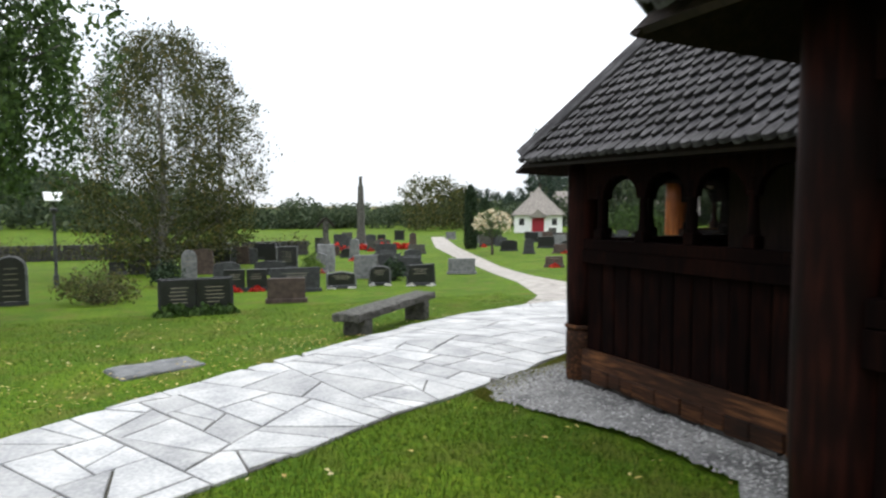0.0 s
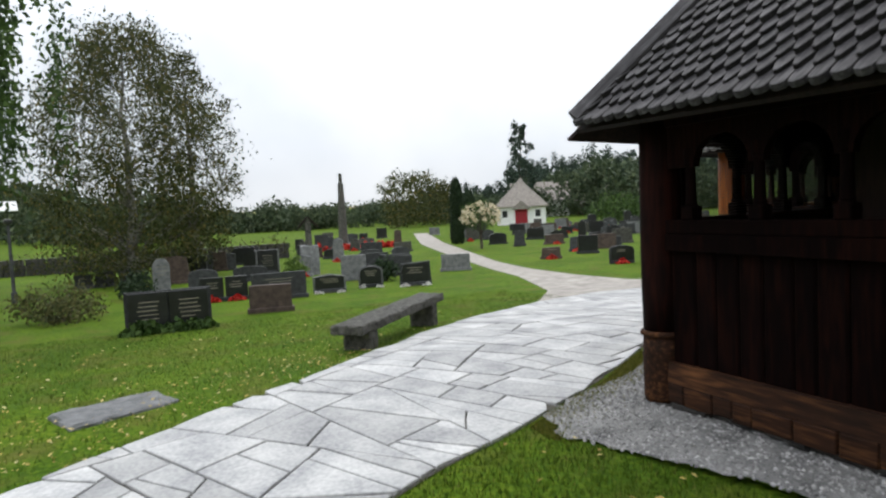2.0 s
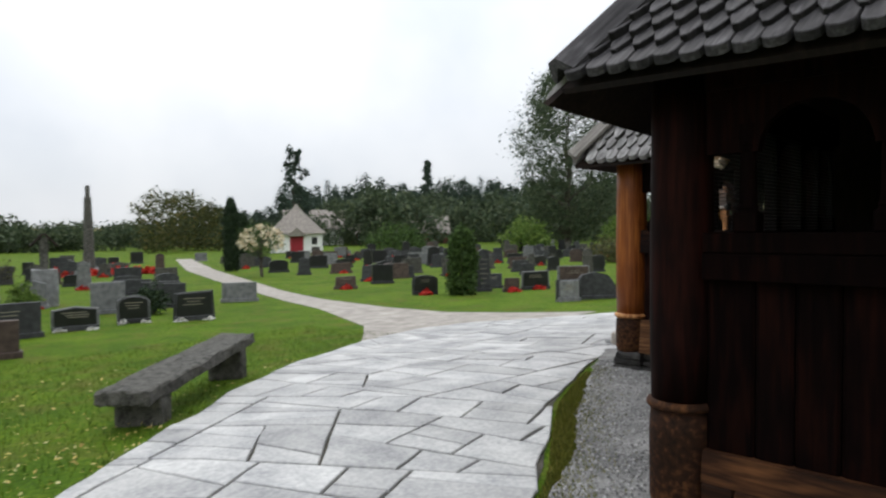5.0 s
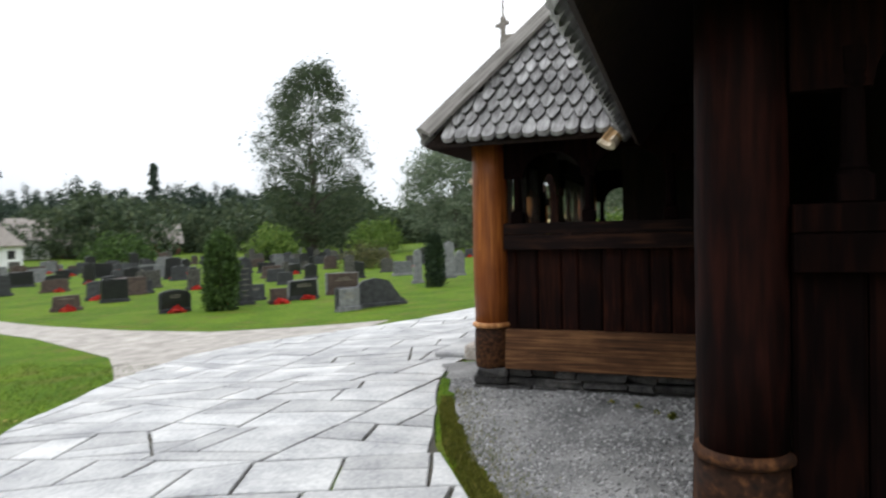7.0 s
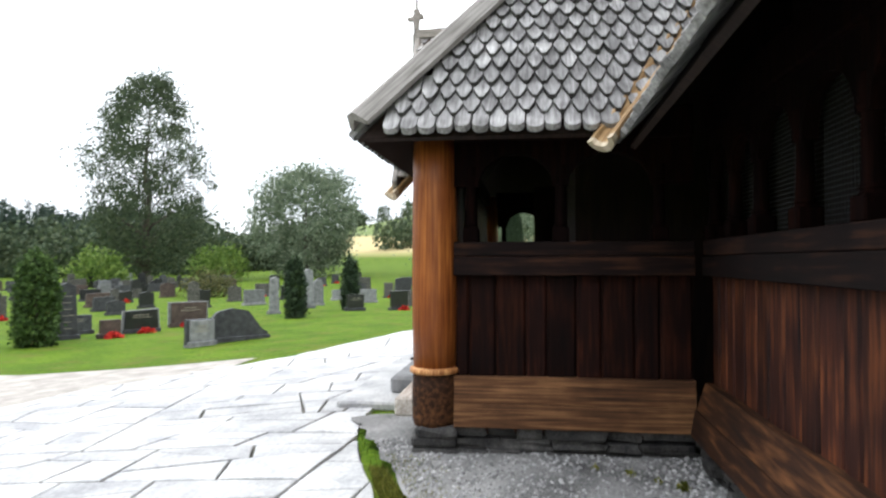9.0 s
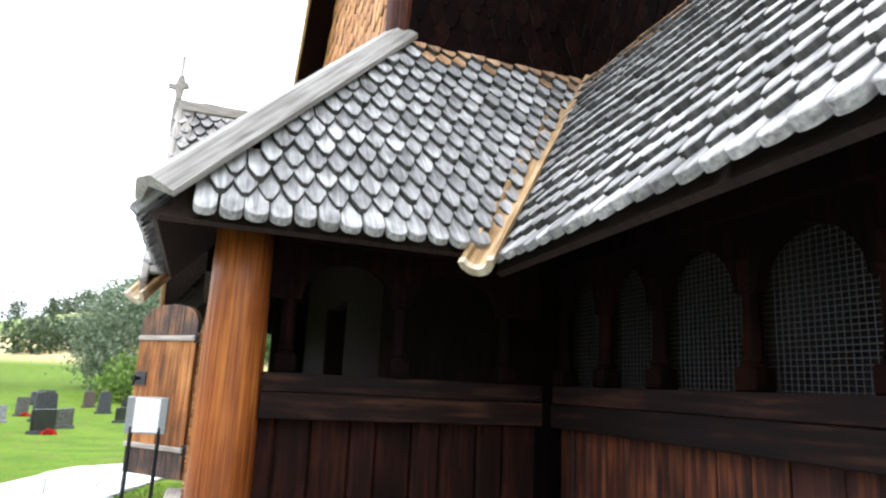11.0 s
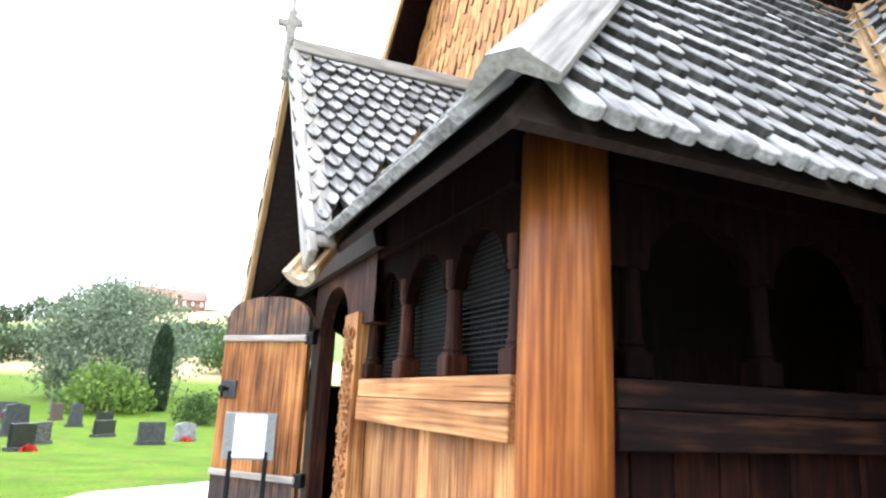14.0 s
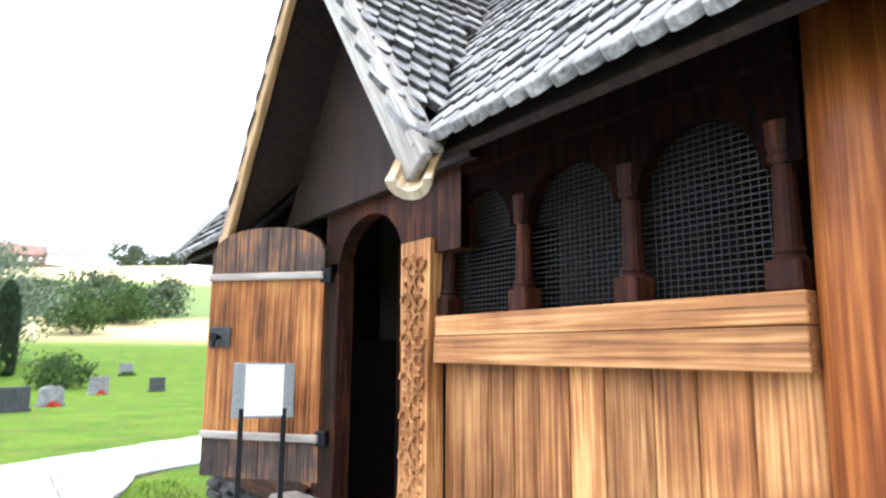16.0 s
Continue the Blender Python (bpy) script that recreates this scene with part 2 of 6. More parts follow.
M = {
    # tarred wood with the shade of the west walls put into its colour
    "tar_shade": grain_mat("shade_dark_tarred_wood", (0.0015, 0.001, 0.001), (0.0045, 0.002, 0.0018), (0.014, 0.0045, 0.003), 0.85, vary=0.6, spec=0.03),
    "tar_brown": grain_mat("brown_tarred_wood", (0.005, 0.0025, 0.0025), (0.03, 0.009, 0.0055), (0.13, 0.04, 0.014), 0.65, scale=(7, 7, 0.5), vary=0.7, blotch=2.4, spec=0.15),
    # for the porch side: some of its shade is put into the colour
    "tar_half_shade": grain_mat("half_shaded_tarred_wood", (0.003, 0.0015, 0.0015), (0.012, 0.004, 0.003), (0.042, 0.012, 0.006), 0.78, scale=(7, 7, 0.5), vary=0.7, blotch=2.4, spec=0.08),
    "sill_light": grain_mat("worn_brown_beam_wood", (0.014, 0.007, 0.005), (0.085, 0.038, 0.017), (0.26, 0.13, 0.055), 0.75, scale=(0.35, 12, 12), vary=0.3, blotch=2.2, spec=0.15, figure=0.025),
    "tar_rail": grain_mat("dark_worn_rail_wood", (0.002, 0.0012, 0.0012), (0.008, 0.0035, 0.003), (0.045, 0.018, 0.009), 0.78, scale=(0.5, 8, 8), vary=0.4, blotch=2.6, spec=0.12),
    "pine": grain_mat("orange_tarred_pine", (0.075, 0.025, 0.009), (0.30, 0.122, 0.040), (0.60, 0.33, 0.13), 0.55, scale=(13, 13, 0.35), vary=0.6, blotch=2.2, figure=0.035),
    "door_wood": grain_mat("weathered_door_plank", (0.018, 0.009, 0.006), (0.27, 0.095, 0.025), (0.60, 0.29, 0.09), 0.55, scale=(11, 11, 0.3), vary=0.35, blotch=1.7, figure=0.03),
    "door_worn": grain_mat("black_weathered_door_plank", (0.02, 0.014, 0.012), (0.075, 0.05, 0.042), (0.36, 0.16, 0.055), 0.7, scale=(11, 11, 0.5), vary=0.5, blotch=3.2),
    # shingle ends: the shade under and between shingles is put into these colours
    "shingle_end": grain_mat("shaded_shingle_end", (0.014, 0.013, 0.013), (0.046, 0.044, 0.042), (0.12, 0.115, 0.11), 0.9, vary=0.4),
    "shingle_end_deep_shade": grain_mat("deep_shaded_shingle_end", (0.004, 0.004, 0.004), (0.012, 0.011, 0.011), (0.03, 0.028, 0.028), 0.9, vary=0.4),
    "pine_light": grain_mat("light_worn_pine", (0.09, 0.034, 0.014), (0.36, 0.16, 0.058), (0.62, 0.36, 0.16), 0.6, scale=(0.3, 12, 12), vary=0.25, blotch=2.0, figure=0.03),
    "post": grain_mat("red_brown_tarred_log", (0.06, 0.014, 0.004), (0.19, 0.052, 0.011), (0.40, 0.14, 0.03), 0.42, scale=(11, 11, 0.35), vary=0.2, blotch=1.4, figure=0.022),
    # darker copy of the log, with the shade on posts A and B in its colour
    "post_shaded": grain_mat("shaded_tarred_log", (0.0015, 0.001, 0.001), (0.007, 0.0022, 0.0018), (0.024, 0.006, 0.004), 0.7, scale=(5, 5, 0.5), vary=0.2, blotch=2.2, spec=0.06),
    # the grey shingle wood again, with roof shade put into its colour
    "shingle_shaded": grain_mat("shaded_shingle_wood", (0.012, 0.011, 0.012), (0.04, 0.037, 0.04), (0.10, 0.095, 0.10), 0.7, scale=(9, 0.8, 9), vary=0.6, blotch=5),
    "sill": grain_mat("worn_sill_beam_wood", (0.005, 0.003, 0.002), (0.028, 0.011, 0.005), (0.125, 0.052, 0.019), 0.78, scale=(0.7, 6, 6), vary=0.4, spec=0.15),
    "shingle": grain_mat("grey_weathered_shingle_wood", (0.09, 0.085, 0.084), (0.27, 0.26, 0.258), (0.49, 0.48, 0.47), 0.8, scale=(9, 0.8, 9), vary=0.7, blotch=5),
    "shingle_orange": grain_mat("orange_tarred_shingle_wood", (0.16, 0.06, 0.018), (0.40, 0.18, 0.06), (0.58, 0.32, 0.13), 0.7, scale=(9, 0.8, 9), vary=0.45, blotch=5),
    "shingle_rust": grain_mat("tar_stained_shingle_wood", (0.10, 0.05, 0.025), (0.30, 0.17, 0.09), (0.46, 0.33, 0.22), 0.8, scale=(9, 0.8, 9), vary=0.6, blotch=5),
    "cap": grain_mat("silver_grey_board", (0.13, 0.115, 0.10), (0.30, 0.275, 0.25), (0.46, 0.43, 0.40), 0.8, scale=(0.7, 9, 9), vary=0.15),
    "gutter": grain_mat("yellow_grey_gutter_log", (0.12, 0.075, 0.03), (0.36, 0.22, 0.10), (0.58, 0.42, 0.24), 0.7, scale=(0.7, 9, 9), vary=0.1),
    "cap_long": grain_mat("silver_grey_long_board", (0.12, 0.108, 0.096), (0.28, 0.26, 0.24), (0.44, 0.415, 0.39), 0.8, scale=(9, 0.5, 9), vary=0.15),
    "gutter_long": grain_mat("yellow_grey_hollow_log", (0.09, 0.055, 0.024), (0.32, 0.20, 0.095), (0.56, 0.42, 0.26), 0.7, scale=(9, 0.5, 9), vary=0.1, blotch=4),
    "fresh": grain_mat("fresh_cut_log_end", (0.30, 0.23, 0.15), (0.52, 0.43, 0.31), (0.70, 0.62, 0.49), 0.75, vary=0.1),
    "grey_wood": grain_mat("grey_weathered_plank", (0.16, 0.14, 0.12), (0.34, 0.30, 0.26), (0.52, 0.48, 0.43), 0.8, scale=(0.7, 9, 9), vary=0.3),
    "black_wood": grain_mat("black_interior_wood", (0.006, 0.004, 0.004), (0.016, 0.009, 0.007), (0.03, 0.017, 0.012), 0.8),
    "flag": stone_mat("pale_grey_slate_flag", (0.26, 0.262, 0.268), (0.53, 0.525, 0.51), 0.72, 2.2, 30, 0.3, 0.36),
    "joint": stone_mat("dark_joint_soil", (0.035, 0.035, 0.026), (0.11, 0.10, 0.08), 0.95, 6, 160, 0.4, 0),
    "gravel": stone_mat("grey_gravel", (0.05, 0.05, 0.05), (0.30, 0.295, 0.285), 0.95, 2.2, 55, 1.0, 0),
    "gravel_tan": stone_mat("tan_gravel", (0.20, 0.18, 0.16), (0.42, 0.39, 0.35), 0.95, 3.0, 60, 0.6, 0),
    "pebble": stone_mat("grey_pebble", (0.14, 0.14, 0.14), (0.42, 0.41, 0.40), 0.9, 20, 160, 0.2, 0.9, island=True),
    "fieldstone": stone_mat("dark_fieldstone", (0.012, 0.012, 0.013), (0.085, 0.08, 0.075), 0.9, 9, 60, 0.9, 0.8),
    "granite_black": stone_mat("polished_black_granite", (0.006, 0.0065, 0.0075), (0.02, 0.021, 0.023), 0.3, 6, 260, 0.02, 0.3, 0.5),
    "granite_dark": stone_mat("dark_grey_granite", (0.018, 0.019, 0.021), (0.065, 0.067, 0.07), 0.65, 8, 200, 0.2, 0.5),
    "granite_grey": stone_mat("grey_granite", (0.09, 0.093, 0.095), (0.25, 0.253, 0.255), 0.8, 7, 200, 0.25, 0.5),
    "granite_red": stone_mat("brown_red_granite", (0.032, 0.022, 0.018), (0.10, 0.072, 0.06), 0.65, 7, 200, 0.2, 0.3),
    "lichen": stone_mat("lichened_stone", (0.014, 0.014, 0.012), (0.13, 0.125, 0.11), 0.9, 12, 70, 0.8, 0.3),
    "plaster": stone_mat("white_plaster", (0.70, 0.70, 0.69), (0.82, 0.82, 0.81), 0.9, 2, 30, 0.1, 0),
    "slate_roof": stone_mat("brown_grey_slate", (0.13, 0.115, 0.10), (0.30, 0.27, 0.24), 0.8, 5, 40, 0.5, 0.2),
    "iron": plain_mat("black_iron", (0.015, 0.015, 0.017), 0.5, 0.6),
    "steel": plain_mat("grey_galvanised_steel", (0.30, 0.31, 0.32), 0.45, 0.7),
    "wire": plain_mat("grey_wire", (0.05, 0.05, 0.054), 0.5, 0.4),
    "white": plain_mat("white_paper", (0.85, 0.85, 0.84), 0.6),
    "ink": plain_mat("pale_inscription", (0.26, 0.24, 0.19), 0.5),
    "red_paint": plain_mat("red_paint", (0.28, 0.02, 0.03), 0.6),
    "house_red": plain_mat("red_brown_house", (0.22, 0.09, 0.07), 0.7),
    "house_roof": plain_mat("red_tile", (0.30, 0.13, 0.10), 0.7),
    "bark": grain_mat("birch_bark", (0.03, 0.027, 0.025), (0.14, 0.13, 0.12), (0.5, 0.49, 0.46), 0.9, scale=(2, 2, 5), vary=0.2),
    "bark_dark": grain_mat("dark_bark", (0.02, 0.016, 0.012), (0.06, 0.05, 0.04), (0.12, 0.10, 0.08), 0.9, vary=0.2),
    "leaf_birch": leaf_mat("birch_leaf", [(0, (0.022, 0.03, 0.008)), (0.5, (0.055, 0.068, 0.018)), (0.85, (0.10, 0.105, 0.032)), (1, (0.18, 0.14, 0.035))]),
    "leaf_green": leaf_mat("green_leaf", [(0, (0.02, 0.04, 0.01)), (0.5, (0.045, 0.085, 0.02)), (1, (0.10, 0.16, 0.04))]),
    "leaf_bright": leaf_mat("bright_green_leaf", [(0, (0.05, 0.09, 0.015)), (0.5, (0.10, 0.17, 0.03)), (1, (0.2, 0.27, 0.06))]),
    "leaf_willow": leaf_mat("grey_willow_leaf", [(0, (0.08, 0.11, 0.07)), (0.5, (0.15, 0.19, 0.12)), (1, (0.26, 0.30, 0.21))]),
    "leaf_conifer": leaf_mat("conifer_needle", [(0, (0.010, 0.022, 0.010)), (0.6, (0.024, 0.045, 0.02)), (1, (0.05, 0.075, 0.03))], through_light=0.05),
    "leaf_far": leaf_mat("distant_leaf", [(0, (0.03, 0.05, 0.025)), (0.5, (0.055, 0.08, 0.04)), (1, (0.10, 0.125, 0.06))], through_light=0.1),
    "leaf_far_dark": leaf_mat("distant_needle", [(0, (0.018, 0.035, 0.024)), (0.5, (0.03, 0.052, 0.035)), (1, (0.05, 0.075, 0.045))], through_light=0.05),
    "blossom": leaf_mat("cream_blossom", [(0, (0.45, 0.30, 0.20)), (0.4, (0.72, 0.62, 0.42)), (1, (0.85, 0.80, 0.66))]),
    "flower_red": leaf_mat("red_flower", [(0, (0.30, 0.01, 0.01)), (0.6, (0.55, 0.03, 0.02)), (1, (0.65, 0.10, 0.06))]),
    "flower_white": leaf_mat("white_flower", [(0, (0.6, 0.58, 0.55)), (1, (0.85, 0.84, 0.82))]),
    "blade": leaf_mat("grass_blade", [(0, (0.020, 0.044, 0.003)), (0.5, (0.055, 0.102, 0.006)), (0.88, (0.12, 0.165, 0.015)), (1, (0.22, 0.2, 0.06))]),
    "moss": leaf_mat("moss_and_short_grass", [(0, (0.05, 0.06, 0.008)), (0.5, (0.11, 0.12, 0.016)), (0.85, (0.19, 0.18, 0.03)), (1, (0.28, 0.24, 0.07))]),
    "fallen": leaf_mat("fallen_yellow_leaf", [(0, (0.30, 0.20, 0.06)), (0.5, (0.5, 0.38, 0.12)), (1, (0.6, 0.52, 0.30))]),
    "hedge": leaf_mat("hedge_leaf", [(0, (0.04, 0.05, 0.018)), (0.5, (0.08, 0.085, 0.03)), (1, (0.14, 0.13, 0.05))]),
}


def ground_mat():
    """Mown grass near by; hay fields and green strips on the hillside far off."""
    m, nt, b = base_mat("grass_and_fields", 0.95, 0, 0.1)
    L = nt.links
    geo = nt.nodes.new("ShaderNodeNewGeometry")
    fine = nt.nodes.new("ShaderNodeTexNoise")
    fine.inputs["Scale"].default_value, fine.inputs["Detail"].default_value = 22, 6
    broad = nt.nodes.new("ShaderNodeTexNoise")
    broad.inputs["Scale"].default_value, broad.inputs["Detail"].default_value = 0.8, 5
    for n in (fine, broad):
        L.new(geo.outputs["Position"], n.inputs["Vector"])
    r1 = ramp_node(nt, [(0.3, (0.032, 0.072, 0.004)), (0.52, (0.070, 0.130, 0.007)), (0.75, (0.130, 0.185, 0.014))])
    L.new(fine.outputs["Fac"], r1.inputs[0])
    r2 = ramp_node(nt, [(0.35, (0.75, 0.8, 0.7)), (0.65, (1.2, 1.1, 1.0))])
    L.new(broad.outputs["Fac"], r2.inputs[0])
    grass = nt.nodes.new("ShaderNodeMixRGB")
    grass.blend_type, grass.inputs[0].default_value = "MULTIPLY", 1
    L.new(r1.outputs[0], grass.inputs[1])
    L.new(r2.outputs[0], grass.inputs[2])
    worn = nt.nodes.new("ShaderNodeTexNoise")
    worn.inputs["Scale"].default_value, worn.inputs["Detail"].default_value = 1.7, 6
    L.new(geo.outputs["Position"], worn.inputs["Vector"])
    worn_amount = ramp_node(nt, [(0.50, (0, 0, 0)), (0.72, (0.75, 0.75, 0.75))])
    L.new(worn.outputs["Fac"], worn_amount.inputs[0])
    lawn = nt.nodes.new("ShaderNodeMixRGB")
    lawn.inputs[2].default_value = (0.105, 0.10, 0.022, 1)
    L.new(worn_amount.outputs[0], lawn.inputs[0])
    L.new(grass.outputs[0], lawn.inputs[1])
    # fields by height above the churchyard
    sep = nt.nodes.new("ShaderNodeSeparateXYZ")
    L.new(geo.outputs["Position"], sep.inputs[0])
    wob = nt.nodes.new("ShaderNodeTexNoise")
    wob.inputs["Scale"].default_value = 0.02
    L.new(geo.outputs["Position"], wob.inputs["Vector"])
    wm = nt.nodes.new("ShaderNodeMath")
    wm.operation = "MULTIPLY_ADD"
    wm.inputs[1].default_value, wm.inputs[2].default_value = 6.0, -3.0
    L.new(wob.outputs["Fac"], wm.inputs[0])
    hh = nt.nodes.new("ShaderNodeMath")
    hh.operation = "ADD"
    L.new(sep.outputs["Z"], hh.inputs[0])
    L.new(wm.outputs[0], hh.inputs[1])
    mr = nt.nodes.new("ShaderNodeMapRange")
    mr.inputs[1].default_value, mr.inputs[2].default_value = 0.0, 40.0
    L.new(hh.outputs[0], mr.inputs[0])
    field = ramp_node(nt, [(0.0, (0.10, 0.16, 0.03)), (0.06, (0.40, 0.33, 0.17)), (0.20, (0.42, 0.34, 0.17)), (0.24, (0.13, 0.17, 0.06)), (0.52, (0.15, 0.19, 0.06)), (0.56, (0.44, 0.36, 0.19)), (0.9, (0.40, 0.33, 0.17)), (1.0, (0.16, 0.18, 0.08))])
    L.new(mr.outputs[0], field.inputs[0])
    far = nt.nodes.new("ShaderNodeMapRange")
    far.inputs[1].default_value, far.inputs[2].default_value = 2.0, 4.0
    L.new(sep.outputs["Z"], far.inputs[0])
    mx = nt.nodes.new("ShaderNodeMixRGB")
    L.new(far.outputs[0], mx.inputs[0])
    L.new(lawn.outputs[0], mx.inputs[1])
    L.new(field.outputs[0], mx.inputs[2])
    L.new(mx.outputs[0], b.inputs["Base Color"])
    bp = nt.nodes.new("ShaderNodeBump")
    bp.inputs["Strength"].default_value, bp.inputs["Distance"].default_value = 0.7, 0.03
    L.new(fine.outputs["Fac"], bp.inputs["Height"])
    L.new(bp.outputs[0], b.inputs["Normal"])
    return m


M["ground"] = ground_mat()


# ---- mesh helpers ----
def part(name, bm, material, parent=None, label="", smooth=False):
    me = bpy.data.meshes.new(name)
    bm.to_mesh(me)
    bm.free()
    me.materials.append(M[material])
    if smooth:
        for p in me.polygons:
            p.use_smooth = True
    ob = new(name, me)
    if parent is not None:
        ob.parent = parent
    if label:
        ob["label"] = label
    return ob


def raw_part(name, verts, faces, material, parent=None, label="", smooth=False):
    me = bpy.data.meshes.new(name)
    me.from_pydata([tuple(v) for v in verts], [], faces)
    me.materials.append(M[material])
    if smooth:
        for p in me.polygons:
            p.use_smooth = True
    ob = new(name, me)
    if parent is not None:
        ob.parent = parent
    if label:
        ob["label"] = label
    return ob


def add_box(bm, size, m=Matrix(), bevel=0.0):
    g = bmesh.ops.create_cube(bm, size=1.0)
    vs = g["verts"]
    bmesh.ops.transform(bm, matrix=m @ Matrix.Diagonal((*size, 1)), verts=vs)
    if bevel:
        es = list({e for v in vs for e in v.link_edges})
        bmesh.ops.bevel(bm, geom=es, offset=bevel, segments=1, affect="EDGES", profile=0.5)


def box(name, lo, hi, material, parent=None, bevel=0.006, label=""):
    """A bevelled block between two corners, its origin in its middle."""
    lo, hi = Vector(lo), Vector(hi)
    bm = bmesh.new()
    add_box(bm, hi - lo, bevel=bevel)
    ob = part(name, bm, material, parent, label)
    ob.location = (lo + hi) / 2
    return ob


def lathe(bm, profile, seg=16, m=Matrix()):
    """A turned solid round z from (radius, z) pairs."""
    rings = []
    for r, z in profile:
        rings.append([bm.verts.new(m @ Vector((r * math.cos(2 * math.pi * k / seg), r * math.sin(2 * math.pi * k / seg), z))) for k in range(seg)])
    for a, b in zip(rings, rings[1:]):
        for k in range(seg):
            bm.faces.new((a[k], a[(k + 1) % seg], b[(k + 1) % seg], b[k]))
    bm.faces.new(list(reversed(rings[0])))
    bm.faces.new(rings[-1])


def prism(bm, outline, depth, m=Matrix()):
    """An outline in x and z, given depth along y, centred."""
    a = [bm.verts.new(m @ Vector((x, -depth / 2, z))) for x, z in outline]
    b = [bm.verts.new(m @ Vector((x, depth / 2, z))) for x, z in outline]
    n = len(a)
    bm.faces.new(a)
    bm.faces.new(list(reversed(b)))
    for k in range(n):
        bm.faces.new((a[(k + 1) % n], a[k], b[k], b[(k + 1) % n]))
    bmesh.ops.recalc_face_normals(bm, faces=bm.faces[:])


def empty(name, loc=(0, 0, 0), rz=0.0):
    ob = new(name)
    ob.location, ob.rotation_euler = loc, (0, 0, rz)
    return ob


def lerp_table(v, table):
    if v <= table[0][0]:
        return table[0][1]
    for (a, p), (b, q) in zip(table, table[1:]):
        if v <= b:
            return p + (q - p) * (v - a) / (b - a)
    return table[-1][1]


def ease(a, b, v):
    v = min(1.0, max(0.0, (v - a) / (b - a)))
    return v * v * (3 - 2 * v)


def terrain(x, y):
    """The ground's height: level by the church, falling gently to the graves, a hill to the east."""
    d = max(y, 8.5 + (x - 15) * 0.5, 8.5 + (2 - x) * 0.35)
    z = lerp_table(d, ((8.5, 0.0), (12, -0.26), (15, -0.42), (22, -0.62), (60, -0.95), (500, -1.2)))
    r = math.hypot(x - 5, y - 8)
    az = math.degrees(math.atan2(y - 8, x - 5))
    crest = lerp_table(az, ((-60, 40), (-12, 40), (2, 34), (14, 20), (26, 7), (45, 1), (92, 1), (100, 14), (150, 20)))
    z += crest * (0.07 * ease(35, 90, r) + 0.93 * ease(90, 330, r))
    if r > 400:
        z += (8 + 22 * ease(92, 102, az)) * ease(400, 1500, r)
    return z

# ---- ground ----
def build_ground():
    rings = [0.0] + [0.6 * k for k in range(1, 60)]
    while rings[-1] < 2600:
        rings.append(rings[-1] * 1.07)
    seg = 144
    verts, faces = [(5, 8, terrain(5, 8))], []
    for r in rings[1:]:
        for k in range(seg):
            a = 2 * math.pi * k / seg
            x, y = 5 + r * math.cos(a), 8 + r * math.sin(a)
            verts.append((x, y, terrain(x, y) - 0.014))
    for k in range(seg):
        faces.append((0, 1 + k, 1 + (k + 1) % seg))
    for i in range(len(rings) - 2):
        a, b = 1 + i * seg, 1 + (i + 1) * seg
        for k in range(seg):
            j = (k + 1) % seg
            faces.append((a + k, b + k, b + j, a + j))
    ob = raw_part("ground", verts, faces, "ground", smooth=True)
    return tagged(ob, "mown green churchyard lawn running out to fields", "ground", kind="structure")


ground = build_ground()


def draped(name, outline, lift, material, label, step=0.5, rise=None):
    """A flat bed laid over the ground within an outline: a grid of cells cut to it."""
    bm = bmesh.new()
    vs = [bm.verts.new((x, y, 0)) for x, y in outline]
    bm.faces.new(vs)
    xs, ys = [p[0] for p in outline], [p[1] for p in outline]
    for axis, lo, hi in ((0, min(xs), max(xs)), (1, min(ys), max(ys))):
        v = lo + step
        while v < hi:
            co, no = (Vector((v, 0, 0)), Vector((1, 0, 0))) if axis == 0 else (Vector((0, v, 0)), Vector((0, 1, 0)))
            bmesh.ops.bisect_plane(bm, geom=bm.verts[:] + bm.edges[:] + bm.faces[:], plane_co=co, plane_no=no)
            v += step
    for v in bm.verts:
        v.co.z = terrain(v.co.x, v.co.y) + lift + (rise(v.co.x, v.co.y) if rise else 0)
    bmesh.ops.recalc_face_normals(bm, faces=bm.faces[:])
    for f in bm.faces:
        if f.normal.z < 0:
            f.normal_flip()
    return tagged(part(name, bm, material), label, name.split("_")[0], kind="structure")


PAVED = [(-9, 2.6), (-5.5, 4.4), (-2.6, 5.75), (-1.1, 6.5), (-0.3, 7.05), (0.87, 7.9), (1.9, 8.4), (2.55, 9.02), (3.5, 9.92), (4.75, 11.05), (6.0, 11.92), (7.3, 12.5),
         (8.6, 13.0), (9.6, 13.15), (10.7, 12.95), (12.1, 11.85), (13.4, 10.9), (15.2, 10.2), (16.6, 9.6), (18.9, 6.9), (21.5, 3.8), (26.0, -2.0), (23.6, -3.2), (18.6, 2.8), (16.3, 6.2), (14.9, 8.0),
         (13.4, 8.5), (12.3, 8.52), (10.9, 8.35), (8.9, 8.4), (7.9, 8.27), (7.2, 8.03), (6.8, 7.9), (5.83, 7.5), (4.9, 6.95), (4.4, 6.62), (3.6, 6.2), (3.13, 5.95),
         (2.1, 5.5), (1.2, 5.03), (0.12, 4.52), (-1.6, 3.6), (-4.2, 2.3), (-7.5, 0.6)]
GRAVEL = [(3.3, 6.0), (3.15, 5.5), (3.3, 5.0), (3.5, 4.4), (3.6, 3.8), (3.6, 3.0), (3.1, 2.4), (1.5, 2.3), (1.25, 0.5), (1.2, -5.0), (8.5, -5.0), (8.5, 8.5), (7.9, 8.2), (7.25, 7.9),
          (6.85, 7.72), (5.75, 7.2), (4.75, 6.6), (4.2, 6.35)]
